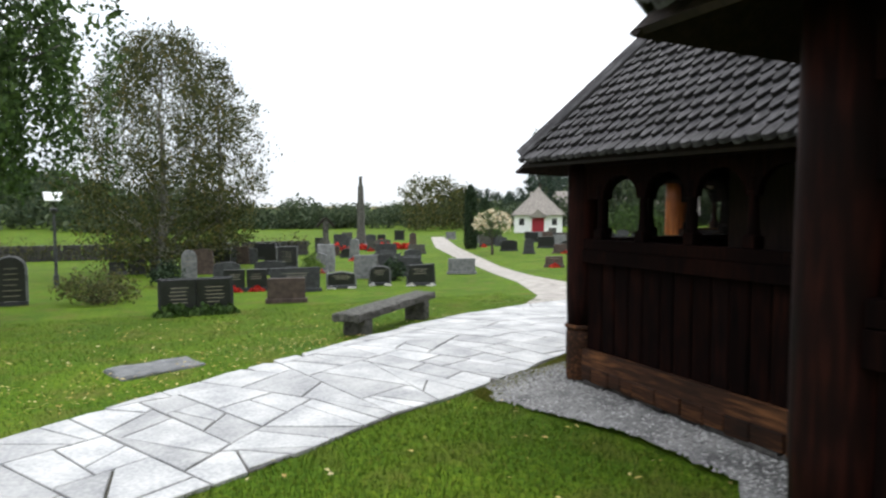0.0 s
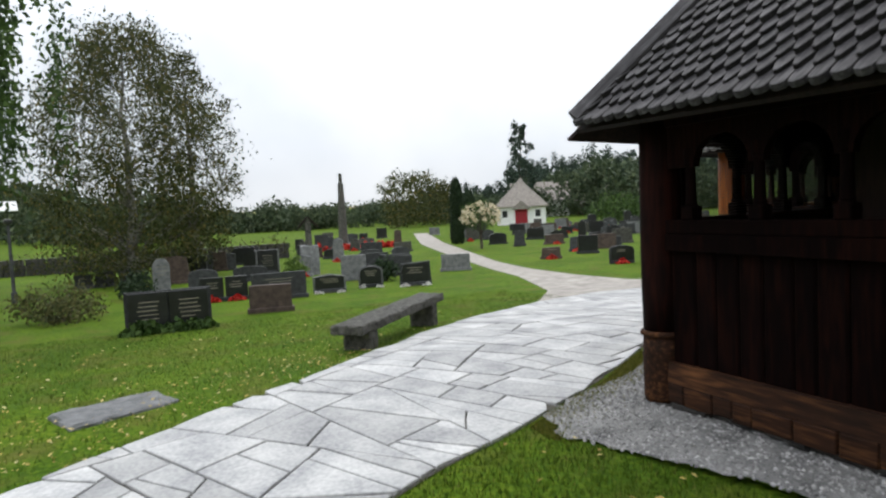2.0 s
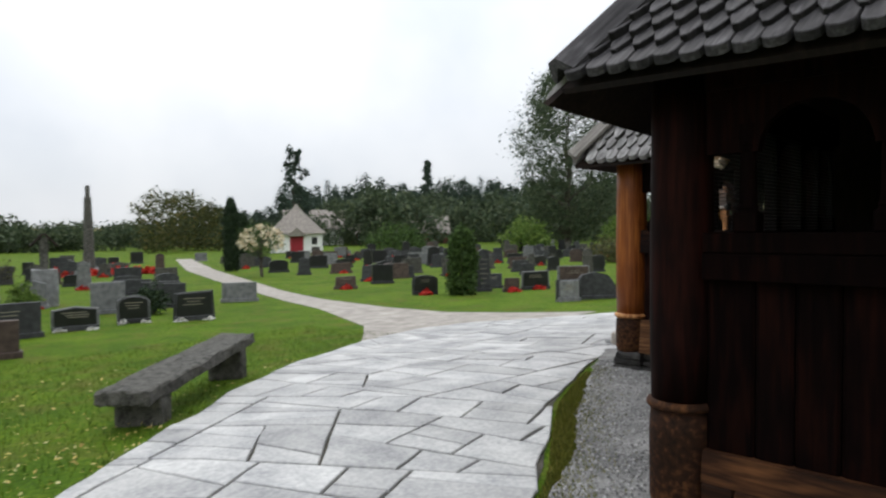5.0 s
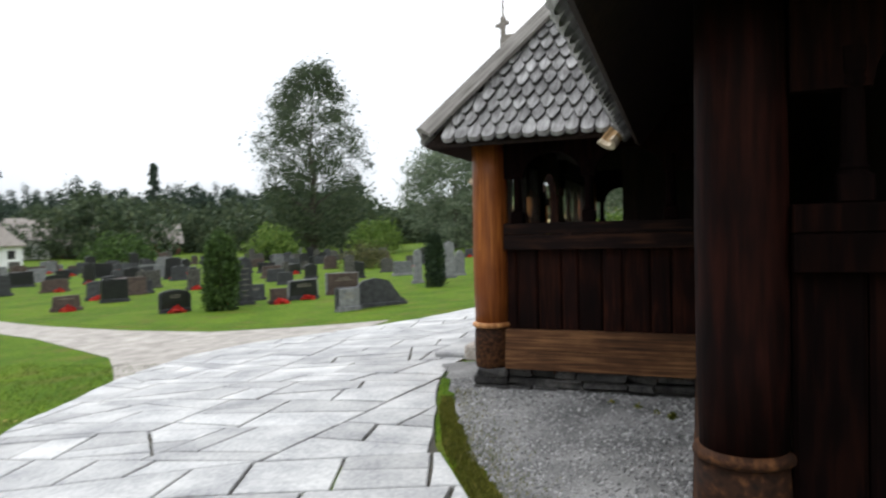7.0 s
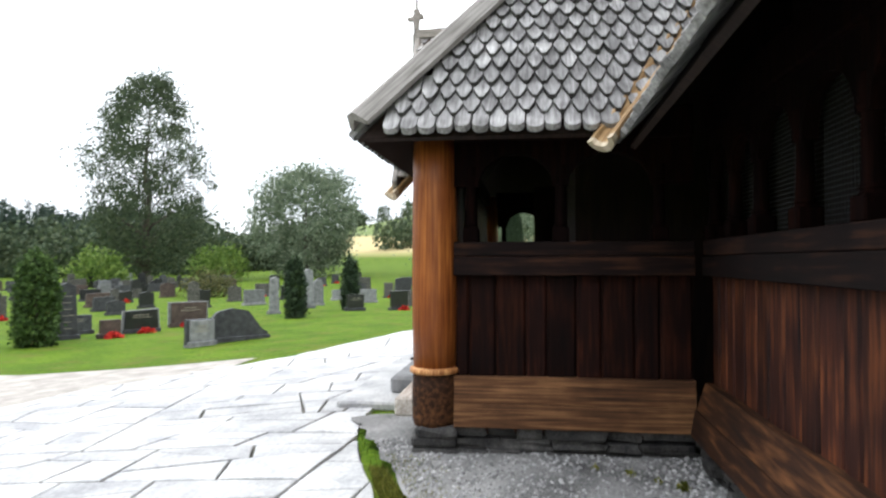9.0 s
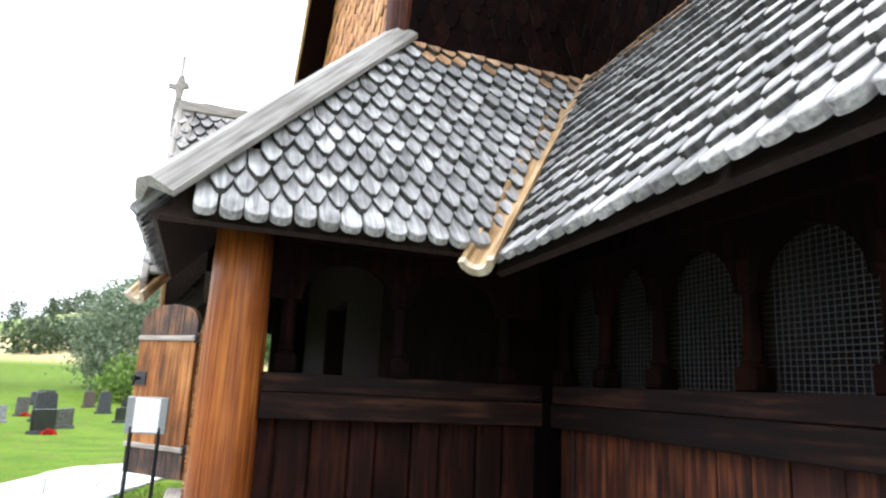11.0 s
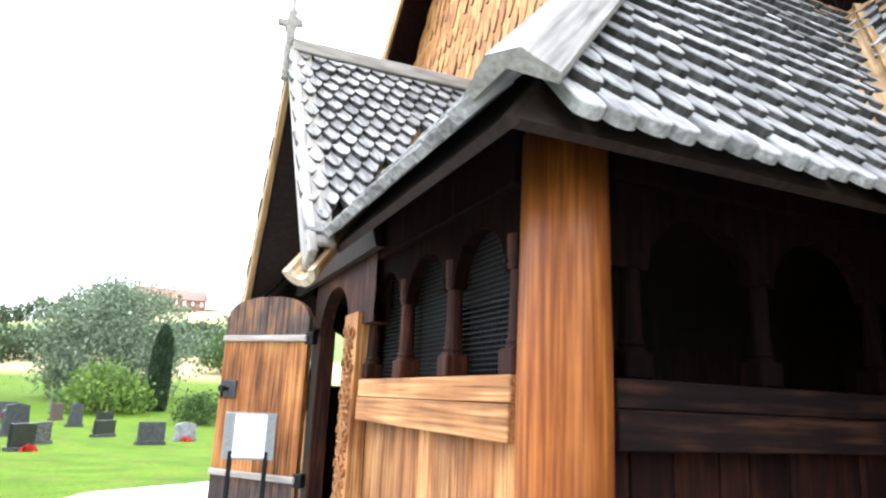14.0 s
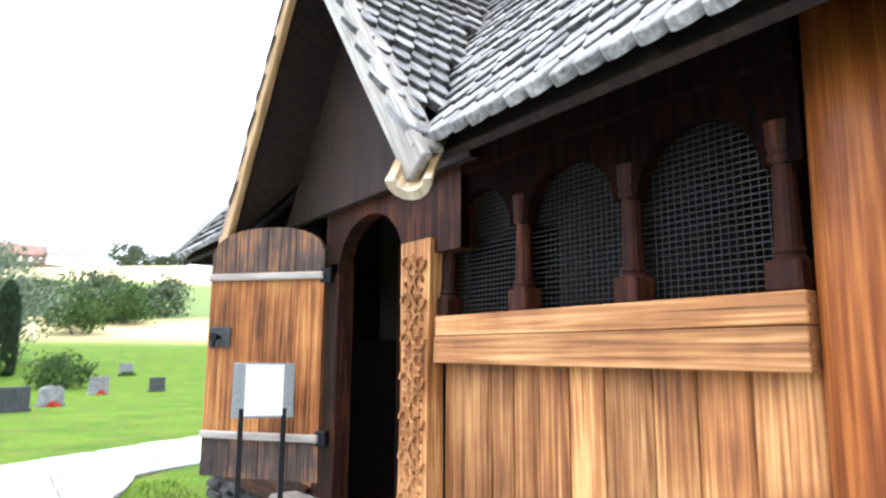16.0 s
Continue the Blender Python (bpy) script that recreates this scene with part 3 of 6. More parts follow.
def ragged(outline, amp, step, seed):
    """An outline with wandering edges."""
    rnd = random.Random(seed)
    out = []
    for (ax, ay), (bx, by) in zip(outline, outline[1:] + outline[:1]):
        n = max(1, int(math.hypot(bx - ax, by - ay) / step))
        for k in range(n):
            t = k / n
            out.append((ax + (bx - ax) * t + rnd.uniform(-amp, amp), ay + (by - ay) * t + rnd.uniform(-amp, amp)))
    return out


def gravel_rise(x, y):
    """Gravel heaped a little against the footings."""
    d = 9.0
    for x0, y0, x1, y1 in ((2.2, -5.0, 4.2, 1.55), (4.1, -5.0, 7.3, 5.68), (7.28, -5.0, 13.2, 7.66)):
        d = min(d, math.hypot(max(x0 - x, 0, x - x1), max(y0 - y, 0, y - y1)))
    return 0.085 * (1 - ease(0.1, 1.1, d))


draped("gravel_bed", ragged(GRAVEL, 0.05, 0.13, 3), 0.0, "gravel", "grey gravel bed along the foot of the church wall", 0.3, gravel_rise)
draped("pavement_bed", PAVED, -0.006, "joint", "dark soil bed between the flagstones")
draped("gravel_path", [(7.7, 12.6), (8.6, 13.6), (9.6, 14.8), (11.4, 18.9), (12.9, 23.8), (15.8, 33.2), (19.0, 42.8), (27, 62), (28.5, 62), (20.6, 42.5), (17.2, 33.0), (14.4, 25.2), (13.2, 20.6), (12.6, 17.5), (12.5, 15.2), (12.9, 13.4), (13.6, 11.6), (12.1, 11.6)], -0.003, "gravel_tan", "tan gravel footpath through the graveyard lawn", 1.0)


# ---- church: galleries ----
rng = random.Random(7)
SILL, BOARD1, RAIL1, ARCH1 = 0.27, 1.36, 1.58, 2.32


def wall_frame(p0, p1, normal):
    """Axes of a wall from p0 to p1 at its outer face: x along it, y out of it, z up."""
    u = (Vector((*p1, 0)) - Vector((*p0, 0)))
    n = Vector((*normal, 0))
    return Matrix(((u.normalized().x, n.x, 0, p0[0]), (u.normalized().y, n.y, 0, p0[1]), (0, 0, 1, 0), (0, 0, 0, 1))), u.length


def arch_outline(w, z0, z1, spring):
    pts = [(-w / 2, z0), (w / 2, z0), (w / 2, spring)]
    for k in range(1, 8):
        a = math.pi * k / 8
        pts.append((w / 2 * math.cos(a), spring + (z1 - spring) * math.sin(a)))
    return pts + [(-w / 2, spring)]


def arcade_panel(bm, m, x0, x1, openings, z0, ztop, top_of, thick):
    """Board above the columns with arched cut-outs; openings are (centre, width)."""
    xs = []
    steps = 10
    for c, w in openings:
        for k in range(steps + 1):
            a = math.pi * (1 - k / steps)
            xs.append((c + w / 2 * math.cos(a), z0 + (top_of - z0) * math.sin(a)))
    line = [(x0, z0)] + xs + [(x1, z0)]
    fa = [bm.verts.new(m @ Vector((x, 0, z))) for x, z in line]
    fb = [bm.verts.new(m @ Vector((x, 0, ztop))) for x, z in line]
    ba = [bm.verts.new(m @ Vector((x, -thick, z))) for x, z in line]
    bb = [bm.verts.new(m @ Vector((x, -thick, ztop))) for x, z in line]
    for k in range(len(line) - 1):
        if line[k + 1][0] - line[k][0] < 1e-6:
            continue
        bm.faces.new((fa[k], fa[k + 1], fb[k + 1], fb[k]))
        bm.faces.new((ba[k + 1], ba[k], bb[k], bb[k + 1]))
        bm.faces.new((fa[k + 1], fa[k], ba[k], ba[k + 1]))
        bm.faces.new((fb[k], fb[k + 1], bb[k + 1], bb[k]))


def gallery_wall(name, label, p0, p1, normal, boards_mat, frame_mat, rail_mat, columns, skip=None, skirt=0.06, meshed=True, arcade=True, board0=0.60, beam_mat="sill", foot=SILL):
    """One gallery wall: stone footing, sill beam, upright boards, rail, turned columns, arcade and wire screens."""
    m, length = wall_frame(p0, p1, normal)
    wall = empty(name)
    tagged(wall, label, "wall", kind="structure")
    wall.matrix_world = m
    spans = [(0, length)] if not skip else [(0, skip[0]), (skip[1], length)]
    for a, b in spans:
        if b - a < 0.05:
            continue
        # flat, uneven footing stones in thin courses
        z = -0.04
        while z < foot - 0.02:
            h = min(rng.uniform(0.055, 0.105), foot + 0.02 - z)
            x = a + rng.uniform(-0.1, 0)
            while x < b - 0.05:
                w = min(rng.uniform(0.14, 0.46), b - x)
                bm = bmesh.new()
                add_box(bm, (w - 0.012, 0.26, h - 0.006), bevel=0.014)
                for v in bm.verts:
                    v.co += Vector((rng.uniform(-1, 1), rng.uniform(-1, 1), rng.uniform(-0.5, 0.5))) * 0.02
                st = part("footing_stone", bm, "fieldstone", wall)
                st.location = (x + w / 2, -0.11 + rng.uniform(-0.04, 0.035) + (0.06 if skirt > 0.1 else 0), z + h / 2)
                x += w
            z += h
        # a worn sill beam over a lower plank, or over short upright blocks where the sill is low
        zm = (foot + board0) / 2
        if foot < 0.2:
            x = a
            while x < b - 0.02:
                w = min(rng.uniform(0.17, 0.34), b - x)
                sb = box("sill_block", (x + 0.004, -0.14, foot + rng.uniform(-0.015, 0.01)), (x + w - 0.004, skirt * 0.8 + rng.uniform(-0.008, 0.008), zm), beam_mat, wall, 0.008)
                x += w
        spread = ((zm + 0.003, board0 + 0.02, skirt * 0.75 - 0.008, 0.02),) if foot < 0.2 else ((foot, zm, skirt, skirt * 0.75), (zm + 0.003, board0 + 0.02, skirt * 0.75 - 0.008, 0.02))
        for z0, z1, out0, out1 in spread:
            bm = bmesh.new()
            prism(bm, [(-0.16, z0), (out0, z0), (out1, z1), (-0.16, z1)], b - a, Matrix.Rotation(math.pi / 2, 4, "Z"))
            sb = part("sill_plank", bm, beam_mat, wall)
            sb.location = ((a + b) / 2, 0, 0)
        # upright boards
        x = a
        while x < b - 0.02:
            w = min(rng.uniform(0.15, 0.24), b - x)
            if b - x - w < 0.08:
                w = b - x
            bm = bmesh.new()
            prism(bm, [(-w / 2 + 0.003, -0.03), (-w / 2 + 0.003, 0.004), (-w / 2 + 0.02, 0.018), (w / 2 - 0.02, 0.018), (w / 2 - 0.003, 0.004), (w / 2 - 0.003, -0.03)], BOARD1 - board0 + 0.03, Matrix.Rotation(-math.pi / 2, 4, "X"))
            bd = part("board", bm, boards_mat, wall)
            bd.location = (x + w / 2, -0.05 + rng.uniform(-0.004, 0.004), (board0 + BOARD1) / 2 + 0.01)
            x += w
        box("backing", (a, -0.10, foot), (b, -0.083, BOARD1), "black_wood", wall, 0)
        box("rail", (a, -0.12, BOARD1 - 0.02), (b, 0.035, 1.475), rail_mat, wall, 0.004)
        box("rail_top", (a, -0.12, 1.478), (b, 0.028, RAIL1), rail_mat, wall, 0.005)
        box("wall_plate", (a, -0.14, ARCH1 - 0.02), (b, 0.02, 2.52), "tar_shade", wall, 0.01)
    opens = []
    edges = columns
    for c0, c1 in zip(edges, edges[1:]):
        if skip and c0 >= skip[0] - 0.35 and c1 <= skip[1] + 0.35:
            continue
        opens.append(((c0 + c1) / 2, c1 - c0 - 0.11))
    for c in edges:
        if skip and skip[0] < c < skip[1] - 0.01:
            continue
        bm = bmesh.new()
        lathe(bm, [(0.05, 0.0), (0.055, 0.10), (0.043, 0.115), (0.05, 0.125), (0.042, 0.14), (0.038, 0.30), (0.036, 0.40), (0.046, 0.41), (0.05, 0.425), (0.044, 0.44), (0.05, 0.455), (0.052, 0.54)], 14)
        add_box(bm, (0.115, 0.115, 0.10), Matrix.Translation((0, 0, 0.05)), 0.008)
        co = part("column", bm, frame_mat, wall)
        co.location = (c, -0.05, RAIL1)
    if arcade and opens:
        for a, b in spans:
            here = [o for o in opens if a - 0.05 <= o[0] <= b + 0.05]
            if not here or b - a < 0.3:
                continue
            bm = bmesh.new()
            arcade_panel(bm, Matrix(), a, b, sorted(here), 1.98, ARCH1, 2.21, 0.07)
            bmesh.ops.recalc_face_normals(bm, faces=bm.faces[:])
            part("arcade_board", bm, "tar_shade" if frame_mat != "tar_shade" else frame_mat, wall).location = (0, -0.015, 0)
    if meshed:
        for c, w in opens:
            bm = bmesh.new()
            z = RAIL1 + 0.01
            while z < 2.24:
                add_box(bm, (w + 0.12, 0.003, 0.0035), Matrix.Translation((0, 0, z)))
                z += 0.024
            x = -w / 2
            while x < w / 2:
                add_box(bm, (0.0022, 0.0025, 0.66), Matrix.Translation((x, 0.003, RAIL1 + 0.33)))
                x += 0.03
            part("wire_screen", bm, "wire", wall).location = (c, -0.11, 0)
    return wall


def corner_post(x, y, top=2.45, r=0.165, wood="post", foot=0.26):
    """Stout rounded log on a footing, with a turned ring above its base."""
    ob = empty("corner_post", (x, y, 0))
    tagged(ob, "stout round tarred log post with a carved ring", "post", "corner posts of the gallery", kind="structure")
    bm = bmesh.new()
    lathe(bm, [(r * 0.93, foot), (r * 1.0, foot + 0.04), (r * 1.02, 0.5), (r * 0.97, 0.63)], 28)
    part("base", bm, "sill", ob, "darker worn log base", smooth=True)
    bm = bmesh.new()
    lathe(bm, [(r * 0.98, 0.63), (r * 1.10, 0.64), (r * 1.12, 0.655), (r * 1.08, 0.672), (r * 0.96, 0.68)], 28)
    part("ring", bm, "pine" if wood == "post" else "sill", ob, "carved rope-like ring", smooth=True)
    bm = bmesh.new()
    lathe(bm, [(r * 0.95, 0.68), (r * 1.0, 1.0), (r * 1.0, 1.5), (r * 0.97, 2.0), (r * 0.94, top)], 28)
    part("shaft", bm, wood, ob, smooth=True)
    bm = bmesh.new()
    add_box(bm, (0.36, 0.34, 0.10), Matrix.Translation((0.02, -0.02, foot - 0.20)), 0.02)
    add_box(bm, (0.30, 0.33, 0.08), Matrix.Translation((0.02, 0, foot - 0.105)), 0.02)
    add_box(bm, (0.33, 0.28, 0.08), Matrix.Translation((0.01, -0.03, foot - 0.03)), 0.02)
    for v in bm.verts:
        v.co += Vector((rng.uniform(-1, 1), rng.uniform(-1, 1), 0)) * 0.012
    part("footing_stone", bm, "fieldstone", ob)
    return ob


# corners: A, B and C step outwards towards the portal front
# the first two posts take the log colour that has shade in it
corner_post(2.32, 1.45, 2.7, wood="post_shaded", foot=0.09)
corner_post(4.22, 5.58, wood="post_shaded", foot=0.09)
corner_post(7.38, 7.53)
corner_post(13.12, 7.53)
# the darker board tones hold the shade of the west-facing walls
gallery_wall("wall_south", "tarred board wall of the choir gallery, shade in its colour", (2.24, -4.6), (2.24, 1.30), (-1, 0), "tar_shade", "tar_shade", "tar_shade", [0.4 + 0.6 * k for k in range(10)], meshed=False, foot=0.14, board0=0.43)
gallery_wall("wall_step", "tarred board wall in the corner recess, shade in its colour", (2.5, 1.53), (4.10, 1.53), (0, 1), "tar_shade", "tar_shade", "tar_shade", [0.1, 0.7, 1.3], meshed=False, foot=0.14, board0=0.43)
gallery_wall("wall_nave", "tarred nave board wall with arched openings, shade in its colour", (4.13, 1.56), (4.13, 5.42), (-1, 0), "tar_shade", "tar_shade", "tar_shade", [0.10, 0.62, 1.22, 1.86, 2.46, 3.06, 3.66], meshed=False, board0=0.43, foot=0.14)
gallery_wall("wall_recess", "brown tarred board wall with arched openings above a sloping sill", (4.38, 5.65), (7.24, 5.65), (0, 1), "tar_brown", "tar_shade", "tar_rail", [0.14, 0.76, 1.36, 1.94, 2.40, 2.84], skirt=0.12)
gallery_wall("wall_porch_side", "tarred porch-side board wall with arched openings, shade in its colour", (7.31, 5.72), (7.31, 7.38), (-1, 0), "tar_half_shade", "tar_shade", "tar_rail", [0.22, 0.90, 1.54], meshed=False, beam_mat="sill_light")
gallery_wall("wall_portal", "orange pine board wall with arched windows beside the portal", (7.53, 7.63), (12.95, 7.63), (0, 1), "pine", "tar_brown", "pine_light", [0.08, 0.68, 1.30, 1.90, 3.5, 4.12, 4.72, 5.36], skip=(1.92, 3.50), board0=0.44)
gallery_wall("wall_east", "dark tarred board wall of the far gallery side", (13.2, 7.4), (13.2, 1.0), (1, 0), "tar_shade", "tar_shade", "tar_shade", [0.12 + 0.62 * k for k in range(10)], meshed=False)

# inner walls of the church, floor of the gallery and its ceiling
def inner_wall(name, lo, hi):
    tagged(box(name, lo, hi, "black_wood", None, 0), "near-black plank wall inside the church", "wall", kind="structure")


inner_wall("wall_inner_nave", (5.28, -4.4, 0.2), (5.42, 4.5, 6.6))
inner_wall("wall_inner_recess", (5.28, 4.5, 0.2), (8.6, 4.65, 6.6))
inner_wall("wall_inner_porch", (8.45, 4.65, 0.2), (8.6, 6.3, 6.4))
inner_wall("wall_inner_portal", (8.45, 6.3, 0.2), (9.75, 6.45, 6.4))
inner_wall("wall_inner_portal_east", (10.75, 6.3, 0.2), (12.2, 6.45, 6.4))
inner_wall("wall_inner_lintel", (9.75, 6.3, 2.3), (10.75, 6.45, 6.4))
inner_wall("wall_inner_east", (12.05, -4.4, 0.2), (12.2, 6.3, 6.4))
# two added panels that block the daylight behind the open doorway
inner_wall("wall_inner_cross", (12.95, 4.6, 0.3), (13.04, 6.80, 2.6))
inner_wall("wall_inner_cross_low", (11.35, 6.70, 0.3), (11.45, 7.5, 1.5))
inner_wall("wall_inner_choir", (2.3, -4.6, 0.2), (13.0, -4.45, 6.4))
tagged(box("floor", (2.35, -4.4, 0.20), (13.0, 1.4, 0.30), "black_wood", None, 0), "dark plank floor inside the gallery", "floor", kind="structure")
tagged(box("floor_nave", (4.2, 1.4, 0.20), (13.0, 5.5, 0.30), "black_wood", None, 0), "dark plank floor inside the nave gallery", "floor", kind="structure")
tagged(box("floor_porch", (7.36, 5.5, 0.20), (13.0, 7.52, 0.30), "sill", None, 0), "worn plank floor inside the portal gallery", "floor", kind="structure")


# ---- roofs ----
def shingle_mesh(name, w, l, t, material, pointed):
    """A thick wooden shingle: x across, y up the slope from its butt, z out; a rounded or blunt-pointed butt with worn arrises."""
    if pointed:
        out = [(-w / 2, 0.98 * w), (-w * 0.45, 0.74 * w), (-w * 0.27, 0.30 * w), (-w * 0.14, 0.02 * w), (w * 0.14, 0.02 * w), (w * 0.27, 0.30 * w), (w * 0.45, 0.74 * w), (w / 2, 0.98 * w)]
    else:
        out = [(-w / 2, 0.40 * w), (-w * 0.42, 0.16 * w), (-w * 0.24, 0.02 * w), (0, -0.03 * w), (w * 0.24, 0.02 * w), (w * 0.42, 0.16 * w), (w / 2, 0.40 * w)]
    out += [(w / 2, l), (-w / 2, l)]
    n = len(out)
    cx, cy = 0.0, 0.55 * l
    worn = [(x + (cx - x) * 0.05, y + (cy - y) * 0.03, t * (1 - 0.3 * max(0.0, y) / l)) for x, y in out]
    edge = [(x, y, t * (1 - 0.3 * max(0.0, y) / l) - 0.005) for x, y in out]
    low = [(x, y, 0.0) for x, y in out]
    faces = [tuple(range(n))]
    faces += [(k, k + n, (k + 1) % n + n, (k + 1) % n) for k in range(n)]
    faces += [(k + n, k + 2 * n, (k + 1) % n + 2 * n, (k + 1) % n + n) for k in range(n)]
    me = bpy.data.meshes.new(name)
    me.from_pydata(worn + edge + low, [], faces)
    me.materials.append(M[material])
    # second slot: end faces painted dark for the shade at each step
    me.materials.append(M["shingle_end_deep_shade" if material in ("shingle_shaded", "tar_shade") else "shingle_end"])
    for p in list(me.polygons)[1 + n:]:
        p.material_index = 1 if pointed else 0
    return me


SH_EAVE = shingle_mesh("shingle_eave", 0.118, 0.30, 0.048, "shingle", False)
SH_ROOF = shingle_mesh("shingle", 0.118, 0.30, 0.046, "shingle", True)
SH_EAVE_SHADED = shingle_mesh("shingle_eave_shaded", 0.118, 0.30, 0.048, "shingle_shaded", False)
SH_ROOF_SHADED = shingle_mesh("shingle_shaded", 0.118, 0.30, 0.046, "shingle_shaded", True)
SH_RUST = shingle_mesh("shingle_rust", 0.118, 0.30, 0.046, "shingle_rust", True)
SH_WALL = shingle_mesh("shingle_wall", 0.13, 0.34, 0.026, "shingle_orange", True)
# wall shingle for the unlit upper walls, their shade in its colour
SH_WALL_SHADED = shingle_mesh("shingle_wall_shaded", 0.13, 0.34, 0.026, "tar_shade", True)


def inside(poly, x, y):
    """Whether a point lies in a convex outline that runs anticlockwise."""
    return all((bx - ax) * (y - ay) - (by - ay) * (x - ax) >= -1e-6 for (ax, ay), (bx, by) in zip(poly, poly[1:] + poly[:1]))


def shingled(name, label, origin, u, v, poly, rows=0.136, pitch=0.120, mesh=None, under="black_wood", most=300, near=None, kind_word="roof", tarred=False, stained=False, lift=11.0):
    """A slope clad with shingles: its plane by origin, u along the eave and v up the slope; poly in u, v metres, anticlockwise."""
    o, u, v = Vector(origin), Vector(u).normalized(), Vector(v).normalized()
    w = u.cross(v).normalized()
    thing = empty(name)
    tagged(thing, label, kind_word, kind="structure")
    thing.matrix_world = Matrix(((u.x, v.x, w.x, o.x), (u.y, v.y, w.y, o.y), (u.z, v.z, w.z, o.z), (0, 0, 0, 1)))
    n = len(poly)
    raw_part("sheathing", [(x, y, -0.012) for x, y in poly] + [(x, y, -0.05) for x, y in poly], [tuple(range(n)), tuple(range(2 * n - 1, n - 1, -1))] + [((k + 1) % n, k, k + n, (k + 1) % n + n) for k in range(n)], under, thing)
    lo_x, hi_x = min(p[0] for p in poly), max(p[0] for p in poly)
    lo_y, hi_y = min(p[1] for p in poly), max(p[1] for p in poly)
    tilt = lift if mesh is None else 2.0
    spots = []
    r = 0
    y = lo_y - 0.03
    while y < hi_y - 0.02:
        x = lo_x - pitch + (r % 2) * pitch / 2
        while x < hi_x + pitch:
            if inside(poly, x, max(y + 0.06, lo_y + 0.001)) and inside(poly, x, min(max(y + 0.24, lo_y + 0.001), hi_y - 0.001)):
                spots.append((x, y, r))
            x += pitch
        y += rows
        r += 1
    if near:
        spots.sort(key=lambda s: (s[0] - near[0]) ** 2 + (s[1] - near[1]) ** 2)
    rest_v, rest_f, rest_m = [], [], []
    for k, (x, y, r) in enumerate(spots):
        # tarred picks the copy that has shade in its colour
        me = mesh or ((SH_EAVE_SHADED if r == 0 else SH_ROOF_SHADED) if tarred else (SH_EAVE if r == 0 else SH_ROOF))
        if stained and y > hi_y - rng.uniform(0.16, 0.42):
            me = SH_RUST
        m = pose(x + rng.uniform(-0.004, 0.004), y + rng.uniform(-0.007, 0.007), 0.034 + rng.uniform(0, 0.008), -tilt, rng.uniform(-0.8, 0.8), rng.uniform(-1.2, 1.2)) @ Matrix.Diagonal((rng.uniform(0.90, 1.0), 1, rng.uniform(0.85, 1.15), 1))
        m = Matrix.Translation((0, 0, 0.018)) @ m
        if k < most or me is SH_RUST:
            ob = new("shingle", me)
            ob.parent = thing
            ob.matrix_basis = m
        else:
            b0 = len(rest_v)
            rest_v += [m @ vt.co for vt in me.vertices]
            rest_f += [tuple(i + b0 for i in p.vertices) for p in me.polygons]
            rest_m += [p.material_index for p in me.polygons]
    if rest_v:
        ob = raw_part("shingles", rest_v, rest_f, ("shingle_shaded" if tarred else "shingle") if not mesh else ("shingle_orange" if mesh is SH_WALL else "tar_shade"), thing)
        ob.data.materials.append(M["shingle_end_deep_shade" if tarred or mesh is SH_WALL_SHADED else "shingle_end"])
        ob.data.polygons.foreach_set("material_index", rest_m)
        ob["kind"] = "stuff"
    return thing


def slope(name, label, eave0, eave1, inward, run, rise, end0, end1, **kw):
    """A lean-to roof from eave0 to eave1, rising inward; end0 and end1 say how far the top edge stands in from each end (negative: beyond it)."""
    e0, e1 = Vector(eave0), Vector(eave1)
    u = e1 - e0
    length = u.length
    v = Vector((inward[0] * run, inward[1] * run, rise))
    s = v.length
    poly = [(0, 0), (length, 0), (length - end1, s), (end0, s)]
    return shingled(name, label, e0, u, v, poly, **kw)


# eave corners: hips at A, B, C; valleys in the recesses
# choir, step and nave roofs: grey shingles with shade in their colour
slope("roof_choir", "weathered shingle roof over the choir gallery, shade in its colour", (1.84, 2.05, 2.62), (1.84, -4.6, 2.62), (1, 0), 1.22, 1.66, 1.22, 0, near=(0, 0), most=200, tarred=True)
slope("roof_step", "weathered shingle roof in the recess, shade in its colour", (3.72, 2.05, 2.56), (1.84, 2.05, 2.62), (0, -1), 1.22, 1.66, -1.2, 1.22, most=120, tarred=True)
slope("roof_nave", "weathered shingle roof over the nave gallery, shade in its colour", (3.73, 6.03, 2.36), (3.73, 2.05, 2.28), (1, 0), 1.52, 1.76, 1.12, -1.2, near=(0.5, 0.5), tarred=True)
slope("roof_recess", "grey weathered shingle roof meeting a valley gutter", (6.98, 6.20, 2.19), (3.73, 6.03, 2.36), (0, -1), 1.20, 1.78, -1.02, 1.52, near=(0, 0.6), stained=True)
slope("roof_porch_side", "grey weathered shingle roof with pointed shingles", (6.97, 8.0, 2.29), (6.97, 6.22, 2.28), (1, 0), 1.03, 1.72, 1.4, -1.24, near=(0.5, 0.5), stained=True)
slope("roof_portal_west", "grey weathered shingle roof beside the portal gable", (8.97, 8.0, 2.28), (6.97, 8.0, 2.29), (0, -1), 1.4, 1.72, -1.28, 1.03, near=(0, 0.5), lift=5.0)
slope("roof_portal_east", "grey weathered shingle roof beyond the portal gable", (13.55, 8.0, 2.29), (11.53, 8.0, 2.29), (0, -1), 1.4, 1.72, 1.0, -1.28, most=60)
slope("roof_east", "grey weathered shingle roof on the far side", (13.55, 1.0, 2.29), (13.55, 8.0, 2.29), (-1, 0), 1.0, 1.72, 0, 1.4, most=0)

# portal gable: two slopes, a ridge board, verge boards and a carved finial
gx, gz, gy = 10.25, 4.02, 8.12
gs = math.hypot(1.28, 1.73)
